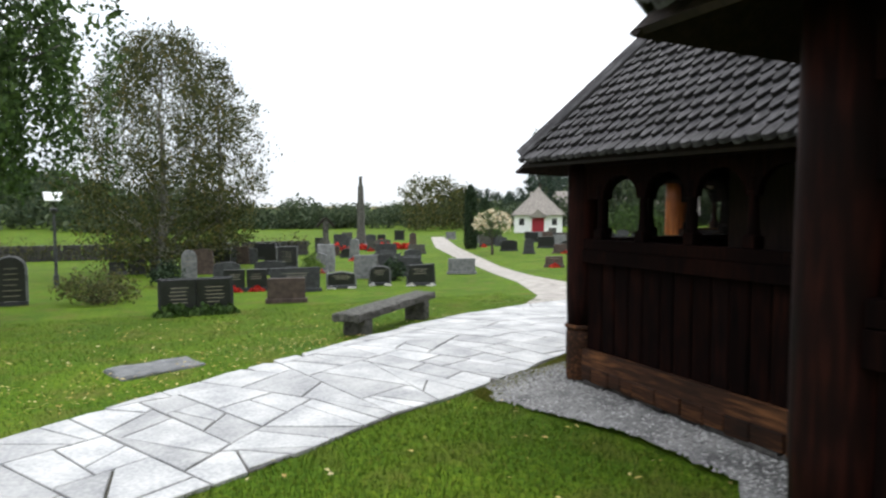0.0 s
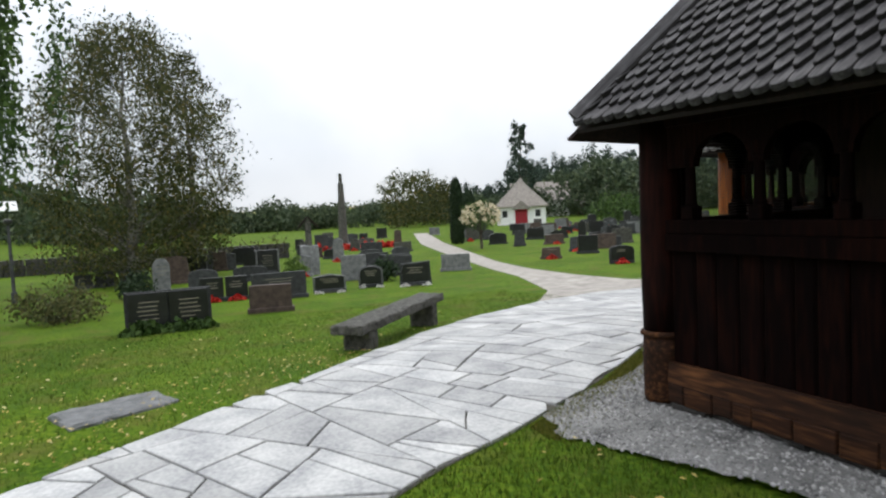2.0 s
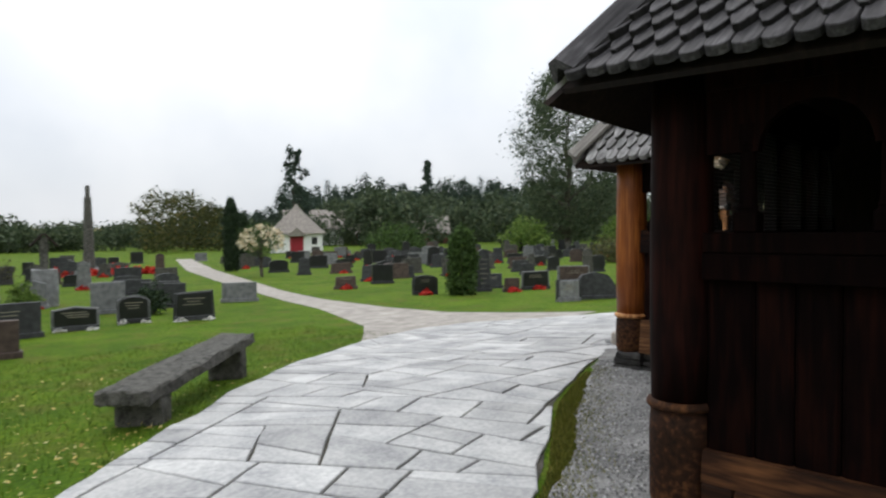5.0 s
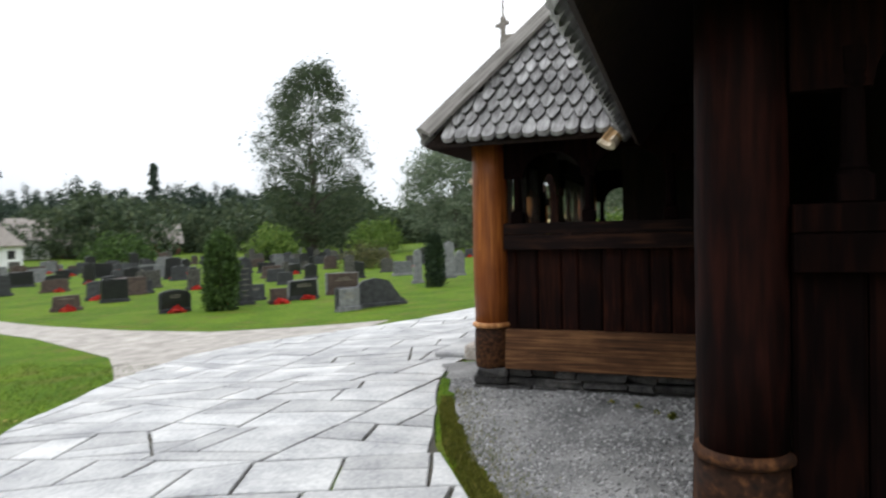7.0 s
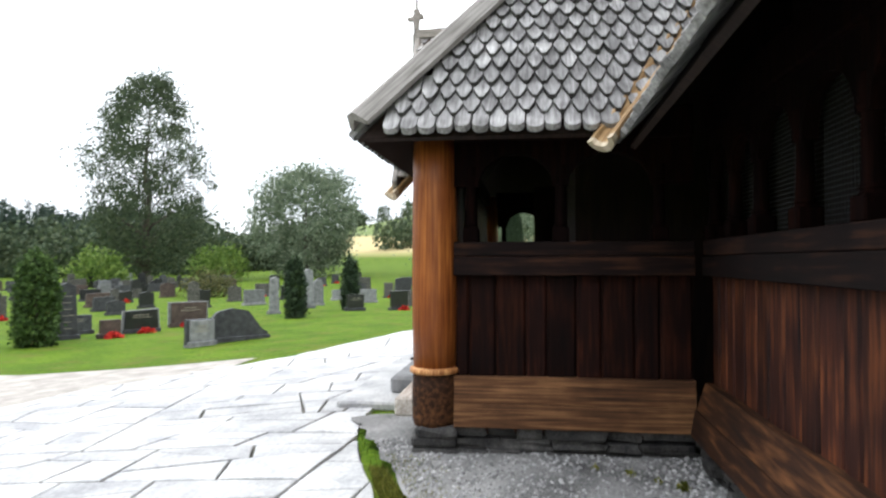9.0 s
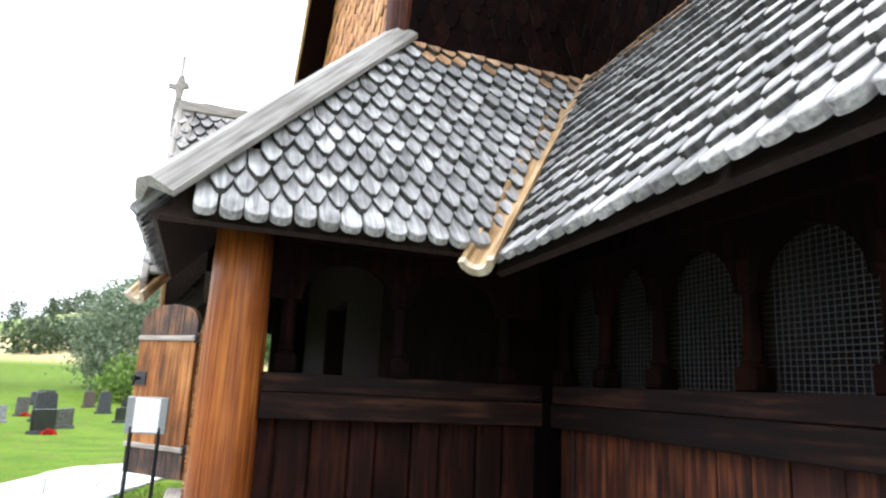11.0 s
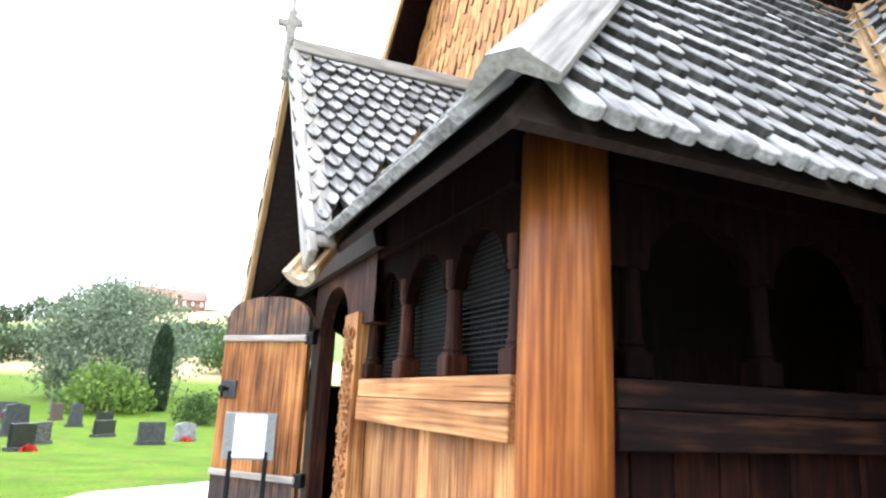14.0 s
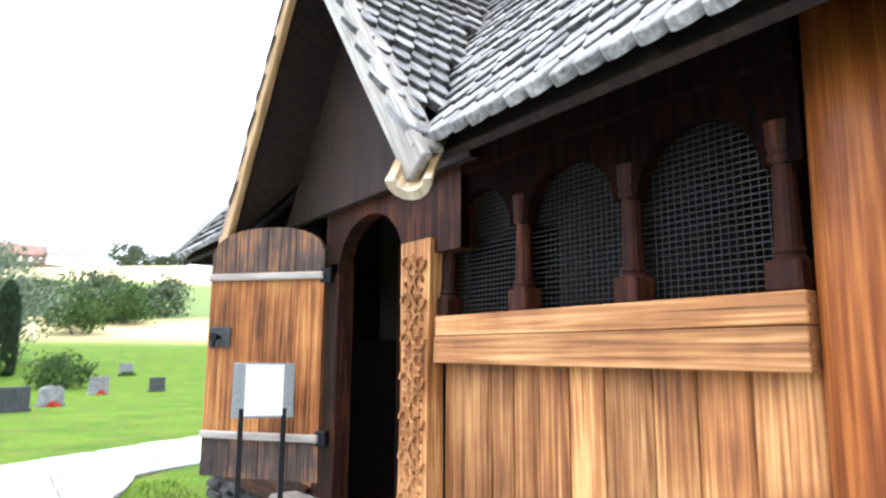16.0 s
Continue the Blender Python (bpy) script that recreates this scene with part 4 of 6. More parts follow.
shingled("roof_gable_west", "grey shingled slope of the portal gable", (8.97, gy, 2.29), (0, -1, 0), (1.28, 0, 1.73), [(0, 0), (0.06, 0), (1.5, gs), (0, gs)], near=(0, 0.5))
shingled("roof_gable_east", "grey shingled far slope of the portal gable", (11.53, gy - 1.5, 2.29), (0, 1, 0), (-1.28, 0, 1.73), [(1.44, 0), (1.5, 0), (1.5, gs), (0, gs)], most=40)
gable = empty("portal_gable", (gx, gy, 0))
tagged(gable, "weathered plank gable over the church portal", "gable", kind="structure")


def bar(name, a, b, width, thick, material, parent=None, up=(0, 0, 1), label="", bevel=0.008):
    """A board from a to b: width across, thick along up."""
    a, b = Vector(a), Vector(b)
    d = (b - a).normalized()
    side = d.cross(Vector(up)).normalized()
    upv = side.cross(d).normalized()
    bm = bmesh.new()
    add_box(bm, ((b - a).length, width, thick), bevel=bevel)
    ob = part(name, bm, material, None, label)
    c = (a + b) / 2
    ob.matrix_world = Matrix(((d.x, side.x, upv.x, c.x), (d.y, side.y, upv.y, c.y), (d.z, side.z, upv.z, c.z), (0, 0, 0, 1)))
    if parent is not None:
        ob.parent = parent
        ob.matrix_parent_inverse = parent.matrix_basis.inverted()
    return ob


bar("verge_board", (8.86, gy + 0.02, 2.16), (10.27, gy + 0.02, 4.06), 0.05, 0.17, "cap", gable, (0, 0, 1))
bar("verge_cap", (8.87, gy - 0.03, 2.26), (10.26, gy - 0.03, 4.13), 0.16, 0.035, "cap", gable, (0, 0, 1))
bar("verge_board", (11.64, gy + 0.02, 2.16), (10.23, gy + 0.02, 4.06), 0.05, 0.17, "gutter", gable, (0, 0, 1))
bar("verge_cap", (11.63, gy - 0.03, 2.26), (10.24, gy - 0.03, 4.13), 0.16, 0.035, "cap", gable, (0, 0, 1))
bar("ridge_board", (gx, gy + 0.04, 4.10), (gx, 6.55, 4.12), 0.19, 0.10, "cap", gable)
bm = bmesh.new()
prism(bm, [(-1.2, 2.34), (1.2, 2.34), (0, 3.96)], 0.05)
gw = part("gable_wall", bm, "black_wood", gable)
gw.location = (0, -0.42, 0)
bm = bmesh.new()
wave = [(-0.05, 0), (0.05, 0), (0.05, 0.22), (0.075, 0.30), (0.15, 0.30), (0.16, 0.36), (0.07, 0.37), (0.045, 0.44), (0.05, 0.50), (-0.02, 0.54), (-0.05, 0.50), (-0.04, 0.44), (-0.11, 0.41), (-0.12, 0.35), (-0.05, 0.33), (-0.035, 0.2)]
prism(bm, wave, 0.05, Matrix.Rotation(math.pi / 2, 4, "Z"))
for v in bm.verts:
    v.co = Vector((v.co.x, v.co.y * 0.7, v.co.z * 0.62))
add_box(bm, (0.07, 0.09, 0.3), Matrix.Translation((0, 0, -0.12)), 0.01)
fn = part("finial", bm, "cap", gable, "carved weathered ridge finial")
fn.location = (0, 0.05, 4.10)
bm = bmesh.new()
add_box(bm, (0.028, 0.028, 0.30), Matrix.Translation((0, 0, 0.40)), 0.005)
part("spike", bm, "cap", gable).location = (0, 0.05, 4.10)


def hip_cap(a, b, material="cap_long"):
    """Two boards meeting over a hip, with a hollow end."""
    a, b = Vector(a), Vector(b)
    d = (b - a).normalized()
    side = d.cross(Vector((0, 0, 1))).normalized()
    upv = side.cross(d)
    bm = bmesh.new()
    prof = [(-0.15, -0.065), (-0.138, -0.095), (0, -0.02), (0.138, -0.095), (0.15, -0.065), (0.055, 0.03), (-0.055, 0.03)]
    prism(bm, prof, (b - a).length)
    ob = part("hip_cap", bm, material)
    c = (a + b) / 2
    ob.matrix_world = Matrix(((side.x, d.x, upv.x, c.x), (side.y, d.y, upv.y, c.y), (side.z, d.z, upv.z, c.z), (0, 0, 0, 1)))
    return tagged(ob, "weathered board cap along the roof hip", "roof cap", "hip caps", kind="structure")


# these two caps share the roof colour that has shade in it
hip_cap((1.85, 2.04, 2.74), (3.08, 0.80, 4.36), "shingle_shaded")
hip_cap((3.72, 6.06, 2.48), (5.25, 4.96, 4.21), "shingle_shaded")
hip_cap((6.93, 8.03, 2.42), (8.02, 6.58, 4.14))
hip_cap((13.60, 8.05, 2.40), (12.55, 6.58, 4.12))


def gutter_log(a, b, raised=0.155):
    """A hollowed valley log with a carved pale end."""
    a, b = Vector(a), Vector(b)
    d = (b - a).normalized()
    side = d.cross(Vector((0, 0, 1))).normalized()
    upv = side.cross(d)
    prof = []
    for k in range(9):
        t = math.pi + math.pi * k / 8
        prof.append((0.10 * math.cos(t), 0.10 * math.sin(t)))
    for k in range(7):
        t = -math.pi * k / 6
        prof.append((0.065 * math.cos(t), 0.055 * math.sin(t)))
    bm = bmesh.new()
    prism(bm, prof, (b - a).length)
    ob = part("valley_gutter", bm, "gutter_long")
    c = (a + b) / 2 + upv * raised
    ob.matrix_world = Matrix(((side.x, d.x, upv.x, c.x), (side.y, d.y, upv.y, c.y), (side.z, d.z, upv.z, c.z), (0, 0, 0, 1)))
    tagged(ob, "hollowed yellow-grey valley gutter log with a carved end", "gutter", "valley gutters", kind="structure")
    bm = bmesh.new()
    prism(bm, [(x * 1.02, z * 1.02) for x, z in prof], 0.05)
    tip = part("gutter_end", bm, "fresh", ob, "fresh pale cut log end")
    tip.location = (0, -(b - a).length / 2 - 0.015, 0)


gutter_log((6.87, 6.30, 2.12), (8.02, 4.98, 3.99))
gutter_log((8.90, 8.15, 2.09), (9.95, 6.95, 3.68), 0.06)
gutter_log((3.60, 2.18, 2.36), (4.90, 0.88, 4.16))

# ---- upper walls above the galleries ----
shingled("wall_upper_portal", "orange tarred shingle wall above the portal roof", (12.3, 6.58, 3.9), (-1, 0, 0), (0, 0, 1), [(0, 0), (4.28, 0), (4.28, 2.6), (1.9, 2.5), (0, 0.5)], rows=0.17, pitch=0.132, mesh=SH_WALL, kind_word="wall", near=(3.2, 0.4))
shingled("wall_upper_porch", "tarred shingle wall above the porch roof, shade in its colour", (8.02, 6.58, 3.9), (0, -1, 0), (0, 0, 1), [(0, 0), (1.7, 0), (1.7, 2.6), (0, 2.6)], rows=0.17, pitch=0.132, mesh=SH_WALL_SHADED, kind_word="wall")
shingled("wall_upper_recess", "tarred shingle wall above the recess roof, shade in its colour", (8.02, 4.98, 3.9), (-1, 0, 0), (0, 0, 1), [(0, 0), (2.80, 0), (2.80, 2.6), (0, 2.6)], rows=0.17, pitch=0.132, mesh=SH_WALL_SHADED, kind_word="wall", most=160)
shingled("wall_upper_nave", "tarred shingle wall above the nave roof, shade in its colour", (5.22, 4.98, 3.95), (0, -1, 0), (0, 0, 1), [(0, 0), (9.0, 0), (9.0, 2.6), (0, 2.6)], rows=0.17, pitch=0.132, mesh=SH_WALL_SHADED, kind_word="wall", most=0)
bmv = bmesh.new()
lathe(bmv, [(0.10, 3.85), (0.10, 6.6)], 16)
tagged(part("corner_log", bmv, "tar_brown"), "rounded tarred corner log of the upper wall", "post", kind="structure").location = (8.02, 6.58, 0)
# upper roofs with a wide overhang
bar("roof_upper_verge", (12.75, 6.75, 3.95), (10.1, 6.75, 6.75), 0.36, 0.10, "tar_shade", None, (0, 0, 1))
tagged(bpy.data.objects["roof_upper_verge"], "dark tarred overhanging verge of the upper roof", "roof", kind="structure")
tagged(bar("trim_verge", (12.80, 6.95, 4.0), (10.12, 6.95, 6.80), 0.03, 0.16, "gutter", None, (0, 0, 1)), "worn pale edge board of the upper roof verge", "trim", kind="structure")
tagged(box("roof_upper", (4.55, -4.6, 6.45), (12.6, 5.1, 6.6), "tar_shade", None, 0), "dark tarred upper roof", "roof", kind="structure")
tagged(box("roof_upper_porch", (7.45, 5.1, 6.5), (10.3, 6.95, 6.65), "tar_shade", None, 0), "dark tarred overhanging upper porch roof", "roof", kind="structure")

# ---- portal: jamb, lintel, frame, open door leaf, threshold ----
portal = empty("portal", (0, 0, 0))
tagged(portal, "carved church portal with a round-headed opening", "doorway", kind="structure")
bm = bmesh.new()
prism(bm, [(-0.15, 0.30), (0.15, 0.30), (0.13, 1.2), (0.15, 2.0), (-0.15, 2.0), (-0.13, 1.2)], 0.10)
part("carved_jamb", bm, "pine", portal, "pine jamb carved with interlaced vines").location = (9.60, 7.64, 0)
crv = random.Random(3)
bm = bmesh.new()
for k in range(15):
    z = 0.42 + k * 0.104
    for sgn in (-1, 1):
        cx, cz = sgn * 0.062, z
        steps = 10
        prev = None
        for j in range(steps + 1):
            a = 2 * math.pi * 0.85 * j / steps + (0 if sgn > 0 else math.pi) + (k % 2) * 1.2
            rr = 0.054 - 0.030 * j / steps
            p = Vector((cx + rr * math.cos(a), 0, cz + rr * 0.95 * math.sin(a)))
            if prev is not None:
                d = p - prev
                mm = Matrix.Translation((p + prev) / 2) @ Matrix.Rotation(math.atan2(-d.z, d.x), 4, "Y")
                add_box(bm, (d.length * 1.25, 0.022, 0.014), mm)
            prev = p
    add_box(bm, (0.016, 0.02, 0.11), Matrix.Translation((0, 0, z)) @ Matrix.Rotation(0.5 * (-1) ** k, 4, "Y"))
part("carving", bm, "pine_light", portal, "raised interlaced vine carving").location = (9.60, 7.697, 0)
bm = bmesh.new()
arcade_panel(bm, Matrix(), -0.98, 0.62, [(0.0, 0.84)], 1.92, 2.5, 2.26, 0.10)
bmesh.ops.recalc_face_normals(bm, faces=bm.faces[:])
part("lintel", bm, "tar_brown", portal).location = (10.20, 7.66, 0)
box("frame_post", (10.62, 7.53, 0.30), (10.82, 7.66, 2.0), "tar_brown", portal, 0.01)
box("frame_post", (9.745, 7.53, 0.30), (9.80, 7.68, 2.0), "tar_shade", portal, 0.006)
box("boards", (10.82, 7.54, 0.30), (11.03, 7.62, 2.0), "tar_brown", portal, 0.004)
tagged(box("threshold", (7.5, 7.62, 0.27), (11.2, 7.86, 0.42), "grey_wood", None, 0.02), "grey weathered plank threshold along the portal wall", "threshold", kind="structure")
tagged(box("stone_step", (8.9, 7.87, -0.02), (11.7, 8.74, 0.07), "flag", None, 0.02), "broad pale stone step before the portal", "step", kind="structure")
tagged(box("stone_step_upper", (9.36, 7.865, 0.06), (11.5, 8.30, 0.24), "granite_grey", None, 0.03), "narrow grey stone step below the threshold", "step", kind="structure")

door = empty("church_door", (10.68, 7.72, 0.56))
door.rotation_euler = (0, 0, math.atan2(8.28 - 7.72, 11.36 - 10.68))
tagged(door, "open round-headed church door of worn orange planks", "door", kind="structure")
dw, dh = 0.88, 1.69
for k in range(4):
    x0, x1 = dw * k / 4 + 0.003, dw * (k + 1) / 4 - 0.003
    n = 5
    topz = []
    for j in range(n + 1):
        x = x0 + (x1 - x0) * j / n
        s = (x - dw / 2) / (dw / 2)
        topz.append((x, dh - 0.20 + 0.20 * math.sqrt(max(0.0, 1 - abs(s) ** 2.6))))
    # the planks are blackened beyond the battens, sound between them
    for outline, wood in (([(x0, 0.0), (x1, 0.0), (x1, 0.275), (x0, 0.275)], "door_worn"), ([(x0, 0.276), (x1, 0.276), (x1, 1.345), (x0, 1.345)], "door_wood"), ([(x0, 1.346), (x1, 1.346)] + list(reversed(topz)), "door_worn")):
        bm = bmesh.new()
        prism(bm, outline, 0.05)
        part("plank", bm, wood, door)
for z0, z1 in ((0.25, 0.30), (1.32, 1.37)):
    box("batten", (0.0, -0.055, z0), (dw, -0.026, z1), "grey_wood", door, 0.008, "grey worn batten")
    box("batten", (0.0, 0.026, z0), (dw, 0.055, z1), "grey_wood", door, 0.008, "grey worn batten")
lock = box("lock_plate", (dw - 0.19, 0.026, 0.86), (dw - 0.02, 0.04, 1.0), "granite_dark", door, 0.004, "dark iron lock plate")
bm = bmesh.new()
lathe(bm, [(0.018, 0), (0.018, 0.05), (0.03, 0.055), (0.03, 0.075)], 10, Matrix.Rotation(-math.pi / 2, 4, "X"))
add_box(bm, (0.02, 0.02, 0.09), Matrix.Translation((0, 0.06, -0.03)), 0.004)
part("latch", bm, "iron", lock, "black iron latch").location = (0.005, 0.007, 0)
for z in (0.275, 1.345):
    box("hinge", (-0.05, -0.03, z - 0.05), (0.03, 0.03, z + 0.05), "iron", door, 0.006, "black iron hinge")

sign = empty("notice_stand", (10.72, 8.10, 0.24))
sign.rotation_euler = (0, 0, radians(75))
tagged(sign, "dark metal stand with a white notice sheet", "sign")
for x in (-0.13, 0.13):
    box("leg", (x - 0.016, -0.015, 0.02), (x + 0.016, 0.015, 0.80), "iron", sign, 0.004)
    box("foot", (x - 0.018, -0.04, 0.0), (x + 0.018, 0.24, 0.03), "iron", sign, 0.006)
panel = box("board", (-0.19, -0.012, 0.74), (0.19, 0.012, 1.08), "steel", sign, 0.004, "grey metal board")
box("notice", (-0.12, 0.0125, -0.155), (0.115, 0.0155, 0.16), "white", panel, 0, "white paper notice")

# ---- flagstones ----
def cut_convex(poly, px, py, nx, ny):
    """The part of a convex outline on the side of a line that n points to."""
    out = []
    for (ax, ay), (bx, by) in zip(poly, poly[1:] + poly[:1]):
        da, db = (ax - px) * nx + (ay - py) * ny, (bx - px) * nx + (by - py) * ny
        if da >= 0:
            out.append((ax, ay))
        if (da > 0) != (db > 0) and abs(da - db) > 1e-9:
            t = da / (da - db)
            out.append((ax + t * (bx - ax), ay + t * (by - ay)))
    return out


def area(poly):
    return 0.5 * sum(ax * by - bx * ay for (ax, ay), (bx, by) in zip(poly, poly[1:] + poly[:1]))


def centre(poly):
    return sum(p[0] for p in poly) / len(poly), sum(p[1] for p in poly) / len(poly)


def within(poly, x, y):
    hit = False
    for (ax, ay), (bx, by) in zip(poly, poly[1:] + poly[:1]):
        if (ay > y) != (by > y) and x < (bx - ax) * (y - ay) / (by - ay) + ax:
            hit = not hit
    return hit


def split_stones(poly, rnd, out, limit):
    """Crazy paving: cut a cell again and again, mostly into oblongs that lie across the path."""
    a = area(poly)
    cx, cy = centre(poly)
    if a < limit * rnd.uniform(0.45, 1.7):
        out.append(poly)
        return
    grain = lerp_table(cx, ((-2, 0.50), (2.5, 0.62), (4.0, 0.45), (6.5, 0.05), (9, 0.0))) + (0.16 * math.sin(1.7 * cx + 2.3 * cy) if a < 4 else 0)
    ext = []
    for d in (grain, grain + math.pi / 2):
        vals = [x * math.cos(d) + y * math.sin(d) for x, y in poly]
        ext.append(max(vals) - min(vals))
    lengthwise = ext[0] * rnd.uniform(1.1, 2.3) > ext[1]
    bent = rnd.gauss(0, 0.11) if rnd.random() < 0.7 else rnd.uniform(-0.55, 0.55)
    ang = (grain if lengthwise else grain + math.pi / 2) + bent
    nx, ny = math.cos(ang), math.sin(ang)
    o = rnd.uniform(-0.18, 0.18) * (ext[0] if lengthwise else ext[1])
    px, py = cx + nx * o, cy + ny * o
    for s in (1, -1):
        q = cut_convex(poly, px, py, nx * s, ny * s)
        if len(q) > 2 and area(q) > 0.01:
            split_stones(q, rnd, out, limit)


def clip_to(outline, cell):
    q = outline
    for (ax, ay), (bx, by) in zip(cell, cell[1:] + cell[:1]):
        q = cut_convex(q, ax, ay, -(by - ay), bx - ax)
        if len(q) < 3:
            return []
    keep = []
    for p in q:
        if not keep or (p[0] - keep[-1][0]) ** 2 + (p[1] - keep[-1][1]) ** 2 > 4e-4:
            keep.append(p)
    while len(keep) > 2 and (keep[0][0] - keep[-1][0]) ** 2 + (keep[0][1] - keep[-1][1]) ** 2 < 4e-4:
        keep.pop()
    return keep


def inset(poly, d):
    """Move every side inwards by d."""
    n = len(poly)
    out = []
    for k in range(n):
        (ax, ay), (bx, by), (cx, cy) = poly[k - 1], poly[k], poly[(k + 1) % n]
        l1, l2 = max(1e-4, math.hypot(bx - ax, by - ay)), max(1e-4, math.hypot(cx - bx, cy - by))
        n1, n2 = (-(by - ay) / l1, (bx - ax) / l1), (-(cy - by) / l2, (cx - bx) / l2)
        k1 = 1 + n1[0] * n2[0] + n1[1] * n2[1]
        s = d / max(k1, 0.5)
        out.append((bx + (n1[0] + n2[0]) * s, by + (n1[1] + n2[1]) * s))
    return out


def build_flags():
    paved = empty("pavement")
    tagged(paved, "pale grey crazy paving of large slate flagstones", "pavement", kind="structure")
    rnd = random.Random(21)
    cells = []
    edge = ragged(PAVED, 0.05, 0.38, 8)
    edge = edge if area(edge) > 0 else edge[::-1]
    split_stones([(-9, 0), (23, 0), (23, 14), (-9, 14)], rnd, cells, 0.36)
    stones = []
    for c in cells:
        q = clip_to(edge, c)
        if len(q) > 2 and area(q) > 0.02:
            stones.append(q)
    stones.sort(key=lambda q: (centre(q)[0] - 4.5) ** 2 + (centre(q)[1] - 7.8) ** 2)
    rest_v, rest_f = [], []
    for k, q in enumerate(stones):
        cx, cy = centre(q)
        q = inset(q, rnd.uniform(0.009, 0.014))
        # break long straight sides a little
        rough = []
        for (ax, ay), (bx, by) in zip(q, q[1:] + q[:1]):
            rough.append((ax, ay))
            if math.hypot(bx - ax, by - ay) > 0.3:
                j = rnd.uniform(-0.007, 0.007)
                rough.append(((ax + bx) / 2 + j, (ay + by) / 2 - j))
        inner = inset(rough, 0.008)
        z = rnd.uniform(0.0, 0.007)
        tx, ty = rnd.uniform(-0.004, 0.004), rnd.uniform(-0.004, 0.004)
        hz = [terrain(x, y) for x, y in rough]
        n = len(rough)
        h0 = terrain(cx, cy)
        ring = [(x - cx, y - cy, h - h0 - 0.02) for (x, y), h in zip(rough, hz)]
        mid = [(x - cx, y - cy, h - h0 + z + 0.010 + tx * (x - cx) + ty * (y - cy)) for (x, y), h in zip(rough, hz)]
        top = [(x - cx, y - cy, h - h0 + z + 0.016 + tx * (x - cx) + ty * (y - cy)) for (x, y), h in zip(inner, hz)]
        vs = ring + mid + top
        fs = [(i, (i + 1) % n, n + (i + 1) % n, n + i) for i in range(n)] + [(n + i, n + (i + 1) % n, 2 * n + (i + 1) % n, 2 * n + i) for i in range(n)] + [tuple(range(2 * n, 3 * n))]
        if k < 300:
            ob = raw_part("flagstone", vs, fs, "flag", paved)
            ob.location = (cx, cy, h0)
        else:
            b0 = len(rest_v)
            rest_v += [(x + cx, y + cy, zz + h0) for x, y, zz in vs]
            rest_f += [tuple(i + b0 for i in f) for f in fs]
    if rest_v:
        raw_part("flagstones", rest_v, rest_f, "flag", paved)["kind"] = "stuff"


# ---- bench and flat slab ----
def rough_block(name, size, material, parent, loc, rz=0.0, rough=0.012, seed=1, cuts=4, bevel=0.02):
    rnd = random.Random(seed)
    bm = bmesh.new()
    add_box(bm, size, bevel=bevel)
    long_edges = [e for e in bm.edges if e.calc_length() > 0.25]
    bmesh.ops.subdivide_edges(bm, edges=long_edges, cuts=cuts, use_grid_fill=True)
    for v in bm.verts:
        v.co += Vector((rnd.uniform(-1, 1), rnd.uniform(-1, 1), rnd.uniform(-0.5, 0.5))) * rough
    ob = part(name, bm, material, parent)
    ob.location, ob.rotation_euler = loc, (0, 0, rz)
    return ob


def build_bench():
    a, b = Vector((2.86, 9.85)), Vector((5.15, 12.02))
    d = b - a
    mid = (a + b) / 2
    ob = empty("stone_bench", (mid.x, mid.y, 0))
    za, zb = terrain(*a), terrain(*b)
    ob.rotation_euler = (0, 0, math.atan2(d.y, d.x))
    tagged(ob, "long rough stone bench with lichen on two block feet", "bench")
    L = d.length
    rough_block("seat", (L, 0.46, 0.13), "lichen", ob, (0, 0, 0.19), 0, 0.016, 5, 10)
    for x in (-L / 2 + 0.42, L / 2 - 0.40):
        rough_block("leg", (0.26, 0.40, 0.52), "lichen", ob, (x, 0, -0.13), 0, 0.014, 9, 2)


build_bench()
slab = rough_block("flat_stone_slab", (1.0, 0.62, 0.10), "granite_grey", None, (0.12, 8.66, terrain(0.12, 8.66) - 0.025), 0.35, 0.02, 4, 5)
tagged(slab, "flat grey stone slab lying in the grass", "stone")


# ---- gravestones ----
def stone_outline(style, w, h):
    if style == "arch":
        return [(-w / 2, 0), (w / 2, 0), (w / 2, h * 0.72)] + [(w / 2 * math.cos(math.pi * k / 8), h * 0.72 + h * 0.28 * math.sin(math.pi * k / 8)) for k in range(1, 8)] + [(-w / 2, h * 0.72)]
    if style == "gable":
        return [(-w / 2, 0), (w / 2, 0), (w / 2, h * 0.86), (0, h), (-w / 2, h * 0.86)]
    if style == "slant":
        return [(-w / 2, 0), (w / 2, 0), (w / 2 * 0.92, h), (-w / 2 * 0.92, h * 0.93)]
    if style == "ogee":
        pts = [(-w / 2, 0), (w / 2, 0), (w / 2, 0.14 * h)]
        for k in range(13):
            s = k / 12
            x = w / 2 - w * 0.34 * s
            pts.append((x, h * (0.14 + 0.78 * (0.5 - 0.5 * math.cos(math.pi * s)))))
        pts.append((0, h))
        for k in range(12, -1, -1):
            s = k / 12
            pts.append((-w / 2 + w * 0.34 * s, h * (0.14 + 0.78 * (0.5 - 0.5 * math.cos(math.pi * s)))))
        pts.append((-w / 2, 0.14 * h))
        return pts
    if style == "pillar":
        return [(-w / 2, 0), (w / 2, 0), (w / 2 * 0.8, h * 0.93), (0, h), (-w / 2 * 0.8, h * 0.93)]
    return [(-w / 2, 0), (w / 2, 0), (w / 2, h), (-w / 2, h)]


WORDS = {"granite_black": "black polished granite", "granite_dark": "dark grey granite", "granite_grey": "pale grey granite", "granite_red": "brown-red granite", "lichen": "old lichened stone"}
grave_rng = random.Random(11)


